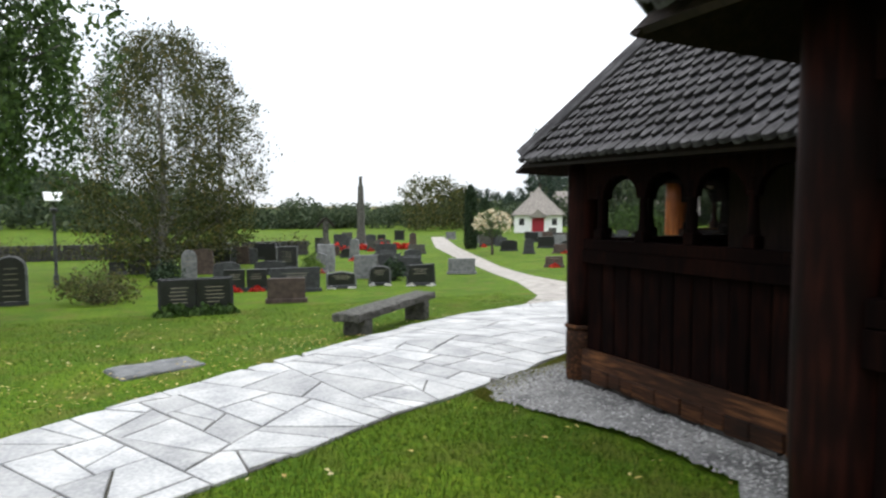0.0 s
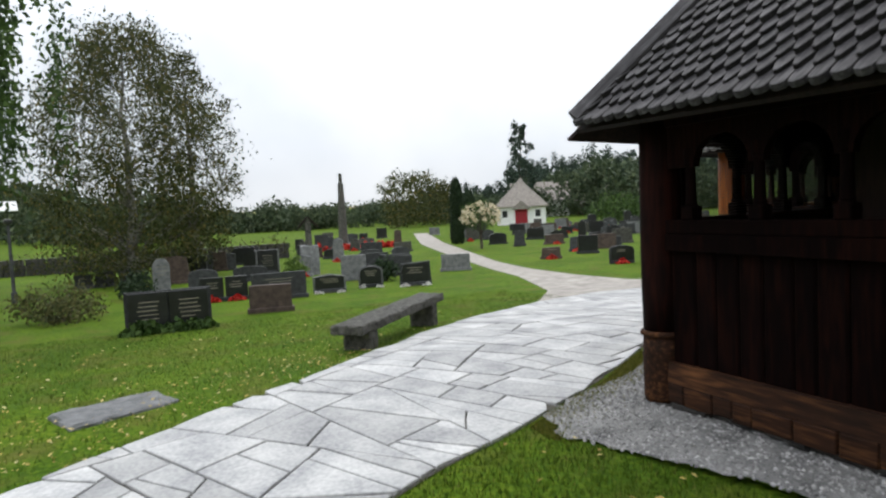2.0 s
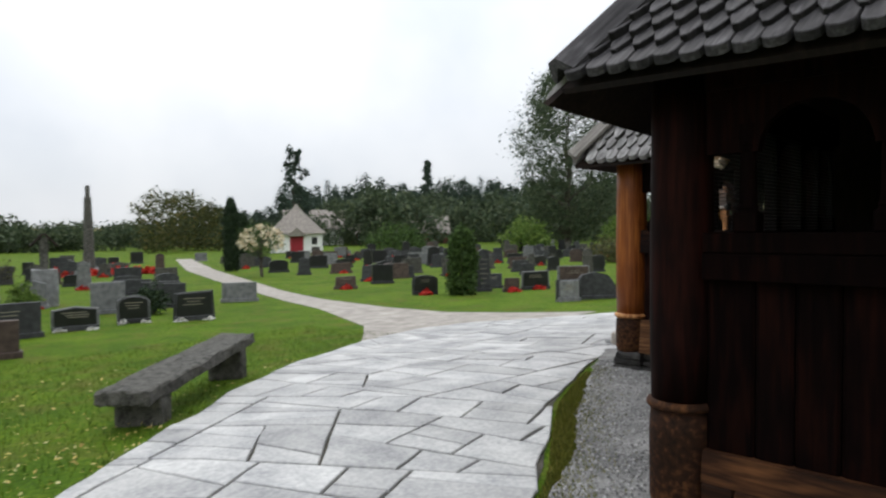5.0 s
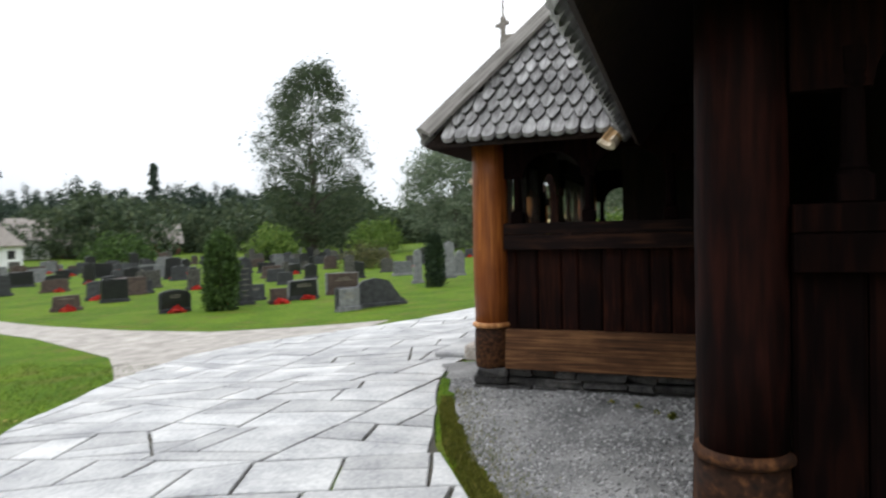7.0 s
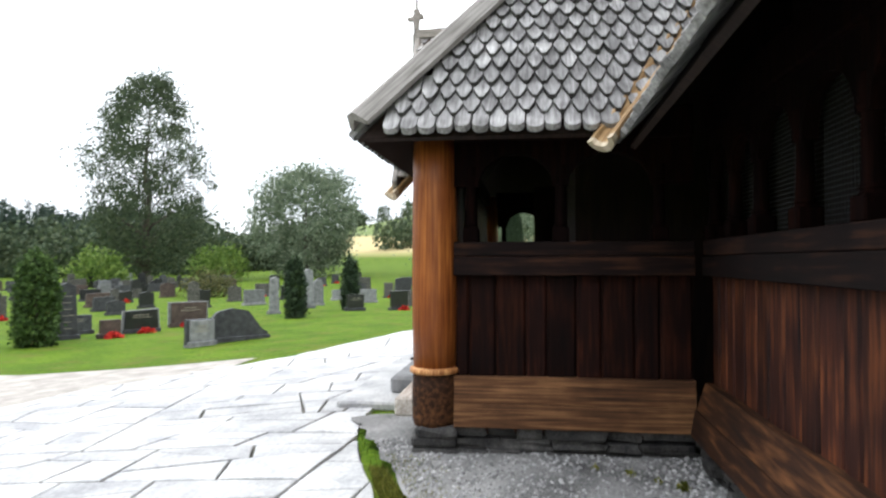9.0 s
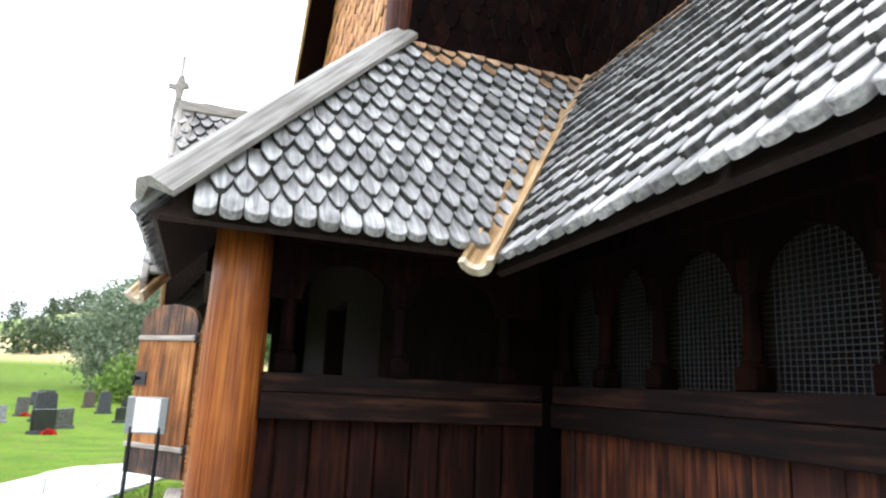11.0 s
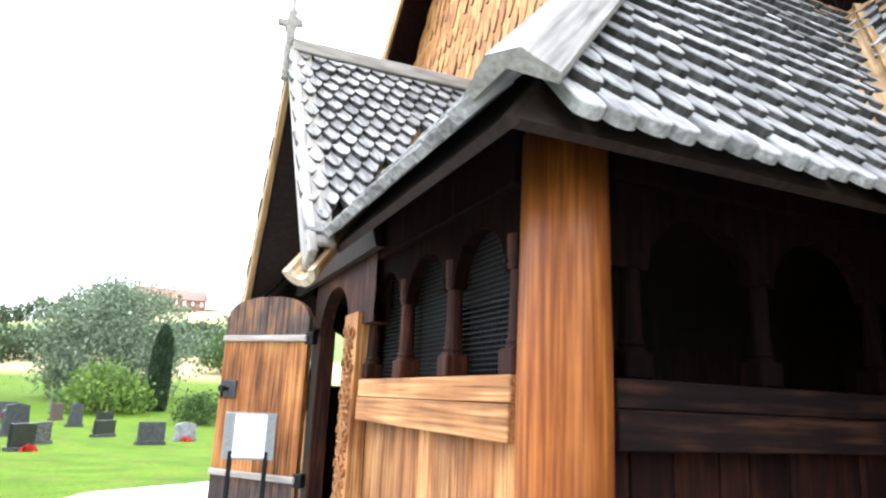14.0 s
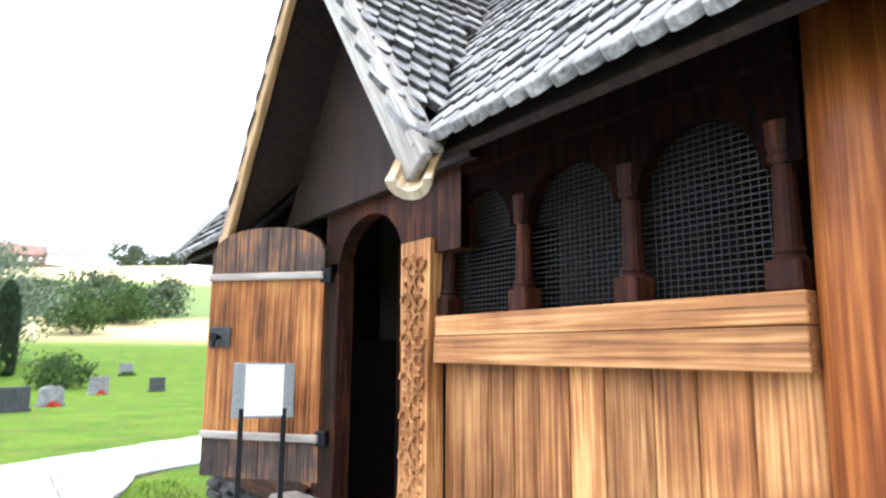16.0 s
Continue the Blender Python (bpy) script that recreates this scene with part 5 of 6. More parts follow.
def flower_tuft(name, x, y, z, size, material, parent=None, n=40, seed=1):
    """A low tuft of petals and leaves."""
    rnd = random.Random(seed)
    vs, fs = [], []
    for k in range(n):
        a, r = rnd.uniform(0, 6.28), size * math.sqrt(rnd.random())
        c = Vector((x + r * math.cos(a), y + r * math.sin(a) * 0.6, z + size * rnd.uniform(0.1, 0.9) * (1.1 - r / size)))
        s = size * rnd.uniform(0.12, 0.24)
        q = Euler((rnd.uniform(0, 6.28), rnd.uniform(0, 6.28), rnd.uniform(0, 6.28))).to_matrix()
        b0 = len(vs)
        vs += [c + q @ Vector(p) * s for p in ((-1, -0.6, 0), (1, -0.6, 0.1), (0.8, 0.7, 0), (-0.8, 0.7, 0.15))]
        fs.append((b0, b0 + 1, b0 + 2, b0 + 3))
    return raw_part(name, vs, fs, material, parent)


def headstone(x, y, w, h, style="square", material="granite_dark", rz=-12.0, flowers="", bars=4, edge=""):
    """A gravestone on its plinth, with plain bars where its inscription is."""
    z = terrain(x, y)
    ob = empty("gravestone", (x, y, z), radians(rz))
    extra = {"": "", "red": " with red flowers before it", "white": " with white flowers before it", "green": " with green plants before it"}[flowers]
    shape = {"arch": "round-topped", "gable": "low-gabled", "slant": "slanting", "ogee": "wave-shaped", "pillar": "pillar-like", "square": "square-cut"}[style]
    tagged(ob, f"{shape} {WORDS[material]} gravestone{extra}", "gravestone", "graves in the churchyard")
    t = 0.12 + 0.05 * grave_rng.random()
    bm = bmesh.new()
    prism(bm, stone_outline(style, w, h - 0.08), t)
    if style != "ogee":
        bmesh.ops.bevel(bm, geom=[e for e in bm.edges if e.calc_length() > 0.1], offset=0.008, segments=1, affect="EDGES")
    part("slab", bm, material, ob).location = (0, 0, 0.08)
    if edge:
        bm = bmesh.new()
        out = stone_outline(style, w + 0.12, h - 0.02)
        prism(bm, out, t * 0.8)
        part("surround", bm, edge, ob).location = (0, 0.05, 0.04)
    bm = bmesh.new()
    add_box(bm, (w + 0.10, t + 0.12, 0.16), bevel=0.012)
    part("plinth", bm, "granite_dark" if material == "granite_black" else material, ob).location = (0, 0.02, 0.02)
    for k in range(bars):
        bw = w * grave_rng.uniform(0.35, 0.62)
        bm = bmesh.new()
        add_box(bm, (bw, 0.006, 0.018))
        part("inscription_bar", bm, "ink", ob).location = (grave_rng.uniform(-0.04, 0.04) * w, -t / 2 - 0.002, 0.08 + (h - 0.08) * (0.74 - 0.12 * k))
    if flowers:
        m = {"red": "flower_red", "white": "flower_white", "green": "leaf_green"}[flowers]
        if flowers == "white":
            for sx in (-1, 1):
                flower_tuft("flower_tuft", sx * w * 0.40, -0.22, 0.0, 0.14, m, ob, 40, grave_rng.randint(1, 999))
        else:
            flower_tuft("flower_tuft", grave_rng.uniform(-0.1, 0.1) * w, -0.24, 0.0, 0.24 if flowers == "red" else 0.34, m, ob, 90, grave_rng.randint(1, 999))
            if flowers == "green":
                flower_tuft("flower_tuft", -0.32 * w, -0.2, 0.0, 0.3, m, ob, 80, grave_rng.randint(1, 999))
                flower_tuft("flower_tuft", 0.34 * w, -0.2, 0.0, 0.3, m, ob, 80, grave_rng.randint(1, 999))
    return ob


# nearest graves on the west lawn
headstone(0.72, 15.7, 0.73, 0.78, "square", "granite_black", -3, "green", 5, "granite_dark")
headstone(1.47, 15.66, 0.73, 0.78, "square", "granite_black", -3, "green", 5, "granite_dark")
headstone(-3.12, 20.1, 0.66, 1.27, "arch", "granite_black", 6, "", 8, "granite_grey")
headstone(3.35, 16.9, 0.95, 0.62, "square", "granite_red", -12, "", 0)
headstone(1.5, 24.6, 0.52, 1.15, "arch", "granite_grey", -4, "", 3)
headstone(2.55, 20.8, 0.62, 0.66, "square", "granite_black", -6, "red", 3)
headstone(3.2, 20.7, 0.6, 0.66, "square", "granite_black", -6, "red", 3)
headstone(4.15, 19.6, 1.45, 0.72, "square", "granite_dark", -6, "red", 2)
headstone(2.7, 24.0, 0.92, 0.72, "arch", "granite_dark", -6, "", 0)
headstone(5.68, 20.0, 0.82, 0.50, "gable", "granite_black", -14, "white", 3, "granite_grey")
headstone(7.05, 20.3, 0.62, 0.62, "arch", "granite_black", -18, "white", 3, "granite_grey")
headstone(8.17, 19.5, 0.84, 0.68, "slant", "granite_black", -20, "white", 3, "granite_dark")
headstone(7.5, 23.2, 0.85, 0.85, "square", "granite_grey", -16, "", 0)
headstone(9.2, 23.3, 1.0, 0.7, "square", "granite_dark", -18, "", 0)
headstone(11.4, 23.1, 1.05, 0.6, "square", "granite_grey", -24, "", 0)
headstone(10.1, 25.8, 1.2, 0.6, "square", "granite_dark", -24, "", 0)
headstone(10.2, 28.5, 1.3, 0.55, "square", "granite_dark", -24, "", 0)
headstone(5.85, 29.3, 0.82, 0.95, "square", "granite_black", -10, "", 5, "granite_grey")
headstone(-0.9, 29.5, 0.6, 0.5, "square", "granite_dark", 0, "", 2)
headstone(-0.2, 29.6, 0.62, 0.56, "square", "granite_dark", 0, "", 2)
headstone(0.6, 29.4, 0.6, 0.58, "square", "granite_dark", 0, "", 2)
headstone(3.6, 34.5, 0.6, 0.9, "square", "granite_grey", 0, "", 0)
headstone(4.4, 33.0, 1.5, 0.75, "square", "granite_dark", -8, "", 2)
headstone(4.6, 26.4, 1.2, 0.55, "arch", "granite_dark", -8, "", 0)
# graves on the north lawn
headstone(16.75, 13.55, 1.65, 0.74, "ogee", "granite_dark", -42, "", 0)
headstone(16.0, 13.9, 0.55, 0.55, "square", "granite_grey", -32, "", 3, "granite_dark")
headstone(19.5, 17.5, 0.9, 0.62, "slant", "granite_black", -40, "red", 2, "granite_grey")
headstone(21.3, 17.1, 1.05, 0.70, "square", "granite_red", -42, "red", 2, "granite_grey")
headstone(16.2, 19.6, 0.75, 0.62, "arch", "granite_black", -34, "red", 2, "granite_dark")
headstone(17.1, 18.7, 0.5, 0.62, "arch", "granite_dark", -36, "red", 0)
headstone(18.0, 18.6, 0.5, 1.45, "pillar", "granite_dark", -36, "", 6)
headstone(19.3, 19.2, 0.6, 0.52, "square", "granite_dark", -36, "", 2)
headstone(18.3, 17.6, 0.5, 0.45, "square", "granite_red", -36, "red", 0)
headstone(16.4, 24.1, 0.8, 0.48, "slant", "granite_red", -30, "red", 1)
headstone(22.0, 26.8, 0.9, 0.55, "slant", "granite_dark", -36, "", 0)
headstone(25.7, 16.2, 0.36, 1.35, "pillar", "granite_grey", -46, "", 0)
headstone(28.5, 15.9, 0.5, 1.6, "pillar", "granite_grey", -46, "", 0)
headstone(30.4, 16.1, 0.45, 1.15, "arch", "granite_grey", -46, "", 0)
headstone(33.2, 14.6, 0.9, 0.62, "square", "granite_grey", -46, "", 0)
headstone(26.6, 13.4, 0.7, 0.6, "square", "granite_black", -46, "", 2)
headstone(32.5, 35.4, 1.7, 0.7, "square", "granite_grey", -36, "", 0)
headstone(28.5, 24.9, 0.9, 0.62, "slant", "granite_dark", -36, "", 0)
headstone(31.7, 19.6, 1.0, 0.7, "square", "granite_grey", -42, "", 0)
# graves on the east lawn
headstone(31, 8.6, 0.9, 0.75, "square", "granite_dark", -70, "", 0)
headstone(33.5, 7.4, 0.8, 0.7, "arch", "granite_grey", -70, "red", 0)
headstone(42, 4.8, 0.9, 0.8, "square", "granite_grey", -70, "red", 0)
headstone(43, 2.0, 0.8, 0.7, "square", "granite_dark", -70, "", 0)
headstone(55, 1.5, 0.9, 0.8, "square", "granite_grey", -70, "green", 0)

# further graves stand in rows, each a little different
styles = ["square", "square", "arch", "slant", "gable", "pillar"]
mats = ["granite_dark", "granite_dark", "granite_dark", "granite_black", "granite_black", "granite_black", "granite_grey", "granite_red", "lichen", "lichen"]
far_rng = random.Random(5)
for row in range(12):
    for k in range(20):
        x = 2.0 + k * 2.3 + far_rng.uniform(-0.9, 0.9) + row * 1.4
        y = 27.5 + row * 3.0 - 0.2 * (x - 3.0) + far_rng.uniform(-0.8, 0.8)
        on_path = abs((x - 12.9) - (y - 23.8) * 0.345) < 2.2
        if on_path or far_rng.random() < 0.2 or (x < 6 and y < 26) or (x - 18.5) ** 2 + (y - 33.6) ** 2 < 3 or y < 22 + 0.15 * x:
            continue
        st = far_rng.choice(styles)
        headstone(x, y, far_rng.uniform(0.5, 1.2), far_rng.uniform(0.5, 0.95) * (1.4 if st == "pillar" else 1), st, far_rng.choice(mats), -20 + far_rng.uniform(-12, 8), far_rng.choice(["", "", "", "red"]), 0)
for row in range(8):
    for k in range(-1, 9):
        x = 27.0 + row * 4.2 + far_rng.uniform(-0.9, 0.9)
        y = 11.5 + k * 3.0 + row * 0.9 + far_rng.uniform(-0.8, 0.8)
        if far_rng.random() < 0.25 or (x < 34 and 12 < y < 18):
            continue
        st = far_rng.choice(styles)
        headstone(x, y, far_rng.uniform(0.5, 1.1), far_rng.uniform(0.5, 0.9) * (1.4 if st == "pillar" else 1), st, far_rng.choice(mats), -45 + far_rng.uniform(-10, 10), far_rng.choice(["", "", "red"]), 0)


# ---- monuments, lamp, hedge wall ----
def memorial_pillar(x, y):
    z = terrain(x, y)
    ob = empty("memorial_pillar", (x, y, z))
    tagged(ob, "tall tapering grey stone memorial pillar among red flowers", "monument")
    bm = bmesh.new()
    lathe(bm, [(0.36, 0.3), (0.30, 1.4), (0.26, 2.6), (0.21, 3.9), (0.20, 4.3), (0.13, 4.4), (0.12, 5.0)], 6)
    part("shaft", bm, "lichen", ob)
    rough_block("base", (1.6, 1.6, 0.4), "granite_grey", ob, (0, 0, 0.15), 0.2, 0.02, 8, 2)


memorial_pillar(13.9, 44.0)
for k in range(9):
    x, y = 12.0 + 0.55 * k, 43.0 - 0.12 * k
    ob = flower_tuft("flower_bed", x, y, terrain(x, y), 0.55, "flower_red", None, 120, 300 + k)
    tagged(ob, "dense bed of bright red flowers round the memorial", "flowers", "memorial flower beds", kind="stuff")


def carved_cross(x, y):
    ob = empty("memorial_cross", (x, y, terrain(x, y)), radians(-12))
    tagged(ob, "weathered stone grave cross with a small roof", "monument")
    rough_block("plinth", (0.7, 0.6, 1.15), "granite_grey", ob, (0, 0, 0.55), 0, 0.015, 3, 2)
    box("shaft", (-0.12, -0.10, 1.1), (0.12, 0.10, 2.1), "lichen", ob, 0.02)
    bar1 = box("roof_board", (-0.48, -0.16, -0.03), (0.05, 0.16, 0.03), "black_wood", ob, 0.01)
    bar1.location, bar1.rotation_euler = (-0.20, 0, 2.02), (0, radians(-48), 0)
    bar2 = box("roof_board", (-0.48, -0.16, -0.03), (0.05, 0.16, 0.03), "black_wood", ob, 0.01)
    bar2.location, bar2.rotation_euler = (0.20, 0, 2.02), (0, radians(48), 0)


carved_cross(6.98, 26.9)


def path_lamp(x, y):
    ob = empty("path_lamp", (x, y, terrain(x, y)))
    tagged(ob, "slim dark path lamp with a flat white reflector", "lamp")
    bm = bmesh.new()
    lathe(bm, [(0.09, 0), (0.09, 0.35), (0.055, 0.40), (0.045, 2.45)], 12)
    part("pole", bm, "granite_dark", ob)
    bm = bmesh.new()
    lathe(bm, [(0.05, 2.45), (0.13, 2.5), (0.13, 2.6), (0.05, 2.64)], 14)
    part("lamp_head", bm, "granite_black", ob)
    r = box("reflector", (-0.28, -0.24, -0.02), (0.28, 0.24, 0.02), "white", ob, 0.01, "flat white reflector plate")
    r.location, r.rotation_euler = (0, 0, 3.02), (radians(38), 0, radians(12))
    box("stem", (-0.015, -0.015, 2.6), (0.015, 0.015, 3.02), "iron", ob, 0.003)


path_lamp(-2.66, 25.7)


# ---- plants ----
def leaf_cloud(centres, size, count, rnd, spread, flat=1.0, droop=0.0, vs=None, fs=None):
    """Small leaf quads scattered round branch ends."""
    vs, fs = ([], []) if vs is None else (vs, fs)
    for c, s in centres:
        for _ in range(count):
            d = Vector((rnd.gauss(0, 1), rnd.gauss(0, 1), rnd.gauss(0, 1) * flat)) * spread * s * 0.55
            if droop:
                d.z -= abs(rnd.gauss(0, 1)) * droop * s
            p = c + d
            q = Euler((rnd.uniform(0, 6.28), rnd.uniform(0, 6.28), rnd.uniform(0, 6.28))).to_matrix()
            k = size * rnd.uniform(0.6, 1.3)
            b0 = len(vs)
            vs += [p + q @ Vector((-k, 0, 0)), p + q @ Vector((0, -0.55 * k, 0.1 * k)), p + q @ Vector((k, 0, 0)), p + q @ Vector((0, 0.55 * k, 0.1 * k))]
            fs.append((b0, b0 + 1, b0 + 2, b0 + 3))
    return vs, fs


def tapered(vs, fs, a, b, r0, r1, seg=6):
    d = (b - a).normalized()
    s = d.orthogonal().normalized()
    t = d.cross(s)
    b0 = len(vs)
    for c, r in ((a, r0), (b, r1)):
        for k in range(seg):
            an = 2 * math.pi * k / seg
            vs.append(c + (s * math.cos(an) + t * math.sin(an)) * r)
    for k in range(seg):
        fs.append((b0 + k, b0 + (k + 1) % seg, b0 + seg + (k + 1) % seg, b0 + seg + k))


def tree(name, label, x, y, height, width, leaf, bark, seed, leaf_size, clumps, per, low=0.15, shape="round", droop=0.0, lean=0.0, spread=0.55, category="tree"):
    """A tapered trunk with limbs that end in leafy clumps inside an uneven envelope."""
    rnd = random.Random(seed)
    ob = empty(name, (x, y, terrain(x, y)))
    tagged(ob, label, category)
    tv, tf = [], []
    pts = [Vector((0, 0, -0.2))]
    for k in range(1, 8):
        pts.append(Vector((lean * height * k / 7 + rnd.uniform(-1, 1) * 0.012 * height, rnd.uniform(-1, 1) * 0.012 * height, height * 0.93 * k / 7)))
    r0 = height * 0.017 + 0.05
    for k in range(7):
        tapered(tv, tf, pts[k], pts[k + 1], r0 * (1 - k / 7.6), r0 * (1 - (k + 1) / 7.6), 8)
    ends = []
    for k in range(clumps):
        f = low + (1 - low) * (k + rnd.random()) / clumps
        if shape == "cone":
            rad = (1 - f) ** 0.8 * 1.0 + 0.04
        elif shape == "column":
            rad = 0.95 * (1 - max(0, f - 0.55) ** 1.6 * 2.6) * min(1, 0.45 + f * 1.5)
        elif shape == "egg":
            rad = math.sin(math.pi * min(1, 0.16 + 0.80 * (f - low) / (1 - low))) ** 0.75
        else:
            rad = math.sqrt(max(0.02, 1 - (2 * (f - low) / (1 - low) - 1) ** 2)) ** 0.8
        a = rnd.uniform(0, 6.283)
        rr = width / 2 * rad * (0.35 + 0.65 * math.sqrt(rnd.random())) * rnd.uniform(0.8, 1.12)
        j = min(6, int(f / 0.93 * 7))
        base = pts[j].lerp(pts[j + 1], min(1, f / 0.93 * 7 - j)) * 1.0
        end = Vector((base.x + rr * math.cos(a), base.y + rr * math.sin(a), height * f))
        start = Vector((base.x, base.y, max(height * low * 0.7, end.z - rr * 0.75)))
        if k % 3 == 0:
            tapered(tv, tf, start, end, max(0.012, r0 * 0.28 * (1 - f)), 0.006, 4)
        ends.append((end, width * 0.10 * rnd.uniform(0.7, 1.3)))
    raw_part("trunk", tv, tf, bark, ob)
    vs, fs = leaf_cloud(ends, leaf_size, per, rnd, spread * 2.2, 0.8, droop)
    raw_part("crown", vs, fs, leaf, ob)
    return ob


tree("birch_tree", "broad old birch with drooping brown-green foliage", 0.9, 30.5, 9.9, 7.6, "leaf_birch", "bark", 1, 0.07, 300, 120, 0.04, "egg", 0.35, spread=0.42)
tree("birch_tree", "slim pale birch beside an older tree", 3.3, 31.5, 9.3, 4.2, "leaf_birch", "bark", 2, 0.065, 120, 80, 0.14, "egg", 0.3, spread=0.42)
tree("birch_tree", "tall broad birch standing among far graves", 70.2, 48.9, 22.5, 13.5, "leaf_far", "bark_dark", 3, 0.16, 300, 110, 0.08, "column", 0.25, spread=0.40)
tree("willow_tree", "round grey-leaved willow at the graveyard edge", 68.0, 30.0, 10.8, 10.5, "leaf_willow", "bark_dark", 4, 0.16, 190, 130, 0.06, "round", 0.1)
tree("willow_tree", "broad grey-leaved willow on the slope", 66.0, 11.5, 9.0, 12.0, "leaf_willow", "bark_dark", 14, 0.16, 190, 130, 0.04, "round", 0.2)
tree("poplar_tree", "tall ragged dark poplar behind the chapel", 57.3, 88.5, 14.5, 5.0, "leaf_far_dark", "bark_dark", 5, 0.24, 60, 50, 0.05, "column", 0.0, 0.0, 0.42)
tree("spruce_tree", "tall pointed dark spruce above the woods", 98, 101, 16.5, 5.0, "leaf_far_dark", "bark_dark", 6, 0.28, 90, 40, 0.03, "cone", 0.1, 0.0, 0.4)


def weeping_birch():
    """A near birch whose long twigs hang into view."""
    rnd = random.Random(31)
    x, y = -3.6, 15.5
    ob = empty("weeping_birch", (x, y, terrain(x, y)))
    tagged(ob, "weeping birch with long hanging leafy twigs", "tree")
    tv, tf = [], []
    for k in range(6):
        tapered(tv, tf, Vector((0.05 * k, 0.02 * k, 1.6 * k - 0.2)), Vector((0.05 * k + 0.05, 0.02 * k + 0.02, 1.6 * k + 1.4)), 0.24 - 0.03 * k, 0.21 - 0.03 * k, 10)
    vs, fs = [], []
    for k in range(190):
        a = rnd.uniform(0, 6.283)
        r = rnd.uniform(0.6, 3.5)
        top = rnd.uniform(5.0, 9.2)
        length = rnd.uniform(1.8, 4.6) * (1.15 if r < 2.5 else 0.85)
        px, py = r * math.cos(a), r * math.sin(a)
        if k % 2 == 0:
            tapered(tv, tf, Vector((0.2, 0.1, top - 0.8)), Vector((px, py, top)), 0.035, 0.01, 4)
        z = top
        while z > max(2.3 + 0.8 * rnd.random(), top - length):
            px += rnd.uniform(-0.03, 0.03)
            py += rnd.uniform(-0.03, 0.03)
            leaf_cloud([(Vector((px, py, z)), 0.13)], 0.07, 8, rnd, 1.6, 1.0, 0, vs, fs)
            z -= 0.13
    raw_part("trunk", tv, tf, "bark", ob)
    raw_part("crown", vs, fs, "leaf_green", ob)


weeping_birch()


def clipped_cypress(x, y, h, w, seed):
    """A dense upright thuja from small sprays."""
    rnd = random.Random(seed)
    ob = empty("thuja", (x, y, terrain(x, y)))
    tagged(ob, "dense dark green columnar thuja among gravestones", "shrub", "columnar thujas")
    tv, tf = [], []
    tapered(tv, tf, Vector((0, 0, -0.1)), Vector((0, 0, h * 0.8)), 0.06, 0.02, 6)
    raw_part("trunk", tv, tf, "bark_dark", ob)
    ends = []
    for k in range(int(260 * h * w)):
        f = rnd.random()
        rad = w / 2 * (0.86 if f < 0.5 else 0.86 * math.sqrt(max(0.02, 1 - ((f - 0.5) / 0.5) ** 2.2))) * (0.82 + 0.18 * min(1, f * 8)) * rnd.uniform(0.75, 1.1)
        a = rnd.uniform(0, 6.283)
        ends.append((Vector((rad * math.cos(a), rad * math.sin(a), h * f)), 0.08))
    vs, fs = leaf_cloud(ends, 0.055, 14, rnd, 1.3, 1.6)
    raw_part("crown", vs, fs, "leaf_conifer" if seed != 41 else "leaf_green", ob)


clipped_cypress(16.65, 18.35, 2.1, 0.98, 41)
clipped_cypress(23.4, 14.55, 1.8, 0.68, 42)
clipped_cypress(27.2, 13.75, 1.9, 0.66, 43)
clipped_cypress(56.2, 8.35, 5.8, 1.5, 44)
clipped_cypress(20.4, 40.0, 4.2, 0.9, 45)
clipped_cypress(26.5, 49.5, 3.6, 1.2, 46)


def shrub(name, label, x, y, h, w, leaf, seed, n=60, size=0.05, per=24, category="shrub"):
    rnd = random.Random(seed)
    ob = empty(name, (x, y, terrain(x, y)))
    tagged(ob, label, category)
    tv, tf = [], []
    ends = []
    for k in range(n):
        a, f = rnd.uniform(0, 6.283), math.sqrt(rnd.random())
        e = Vector((w / 2 * f * math.cos(a), w / 2 * f * math.sin(a), h * (0.12 + 0.8 * rnd.random() * (1 - 0.6 * f * f))))
        ends.append((e, 0.13 * w))
        if k % 3 == 0:
            tapered(tv, tf, Vector((0, 0, -0.05)), e, 0.02, 0.004, 4)
    raw_part("stem", tv, tf, "bark_dark", ob)
    vs, fs = leaf_cloud(ends, size, per, rnd, 1.1, 0.8)
    raw_part("foliage", vs, fs, leaf, ob)
    return ob


shrub("low_shrub", "low spreading yellow-green shrub on the lawn", -1.1, 19.6, 0.95, 1.9, "hedge", 51, 90, 0.045)
shrub("rounded_shrub", "dark rounded shrub beside a gravestone", 0.75, 23.6, 0.95, 1.0, "leaf_conifer", 52)
shrub("rounded_shrub", "dark shrub behind black gravestones", 8.2, 22.0, 0.95, 0.9, "leaf_conifer", 53)
shrub("leafy_shrub", "bright green shrub between graves", 5.9, 25.0, 1.0, 0.8, "leaf_bright", 54)
shrub("leafy_shrub", "bright green shrub at the graveyard edge", 63, 37.0, 4.2, 5.0, "leaf_bright", 55, 120, 0.16)
shrub("leafy_shrub", "bright green shrub before far trees", 55, 44.0, 4.0, 4.5, "leaf_bright", 56, 120, 0.16)
shrub("leafy_shrub", "bright green shrub on the east slope", 54, 11.5, 3.4, 5.0, "leaf_bright", 57, 120, 0.16)
shrub("rounded_shrub", "yellow-green rounded shrub among graves", 40, 26.0, 1.7, 3.2, "hedge", 58, 90, 0.09)
shrub("rounded_shrub", "broad dark green shrub by the chapel", 50, 58.0, 3.2, 6.0, "leaf_green", 59, 130, 0.16)
shrub("leafy_shrub", "round dark green bush on the hillside", 135, -3.0, 9, 9.5, "leaf_green", 60, 140, 0.3)
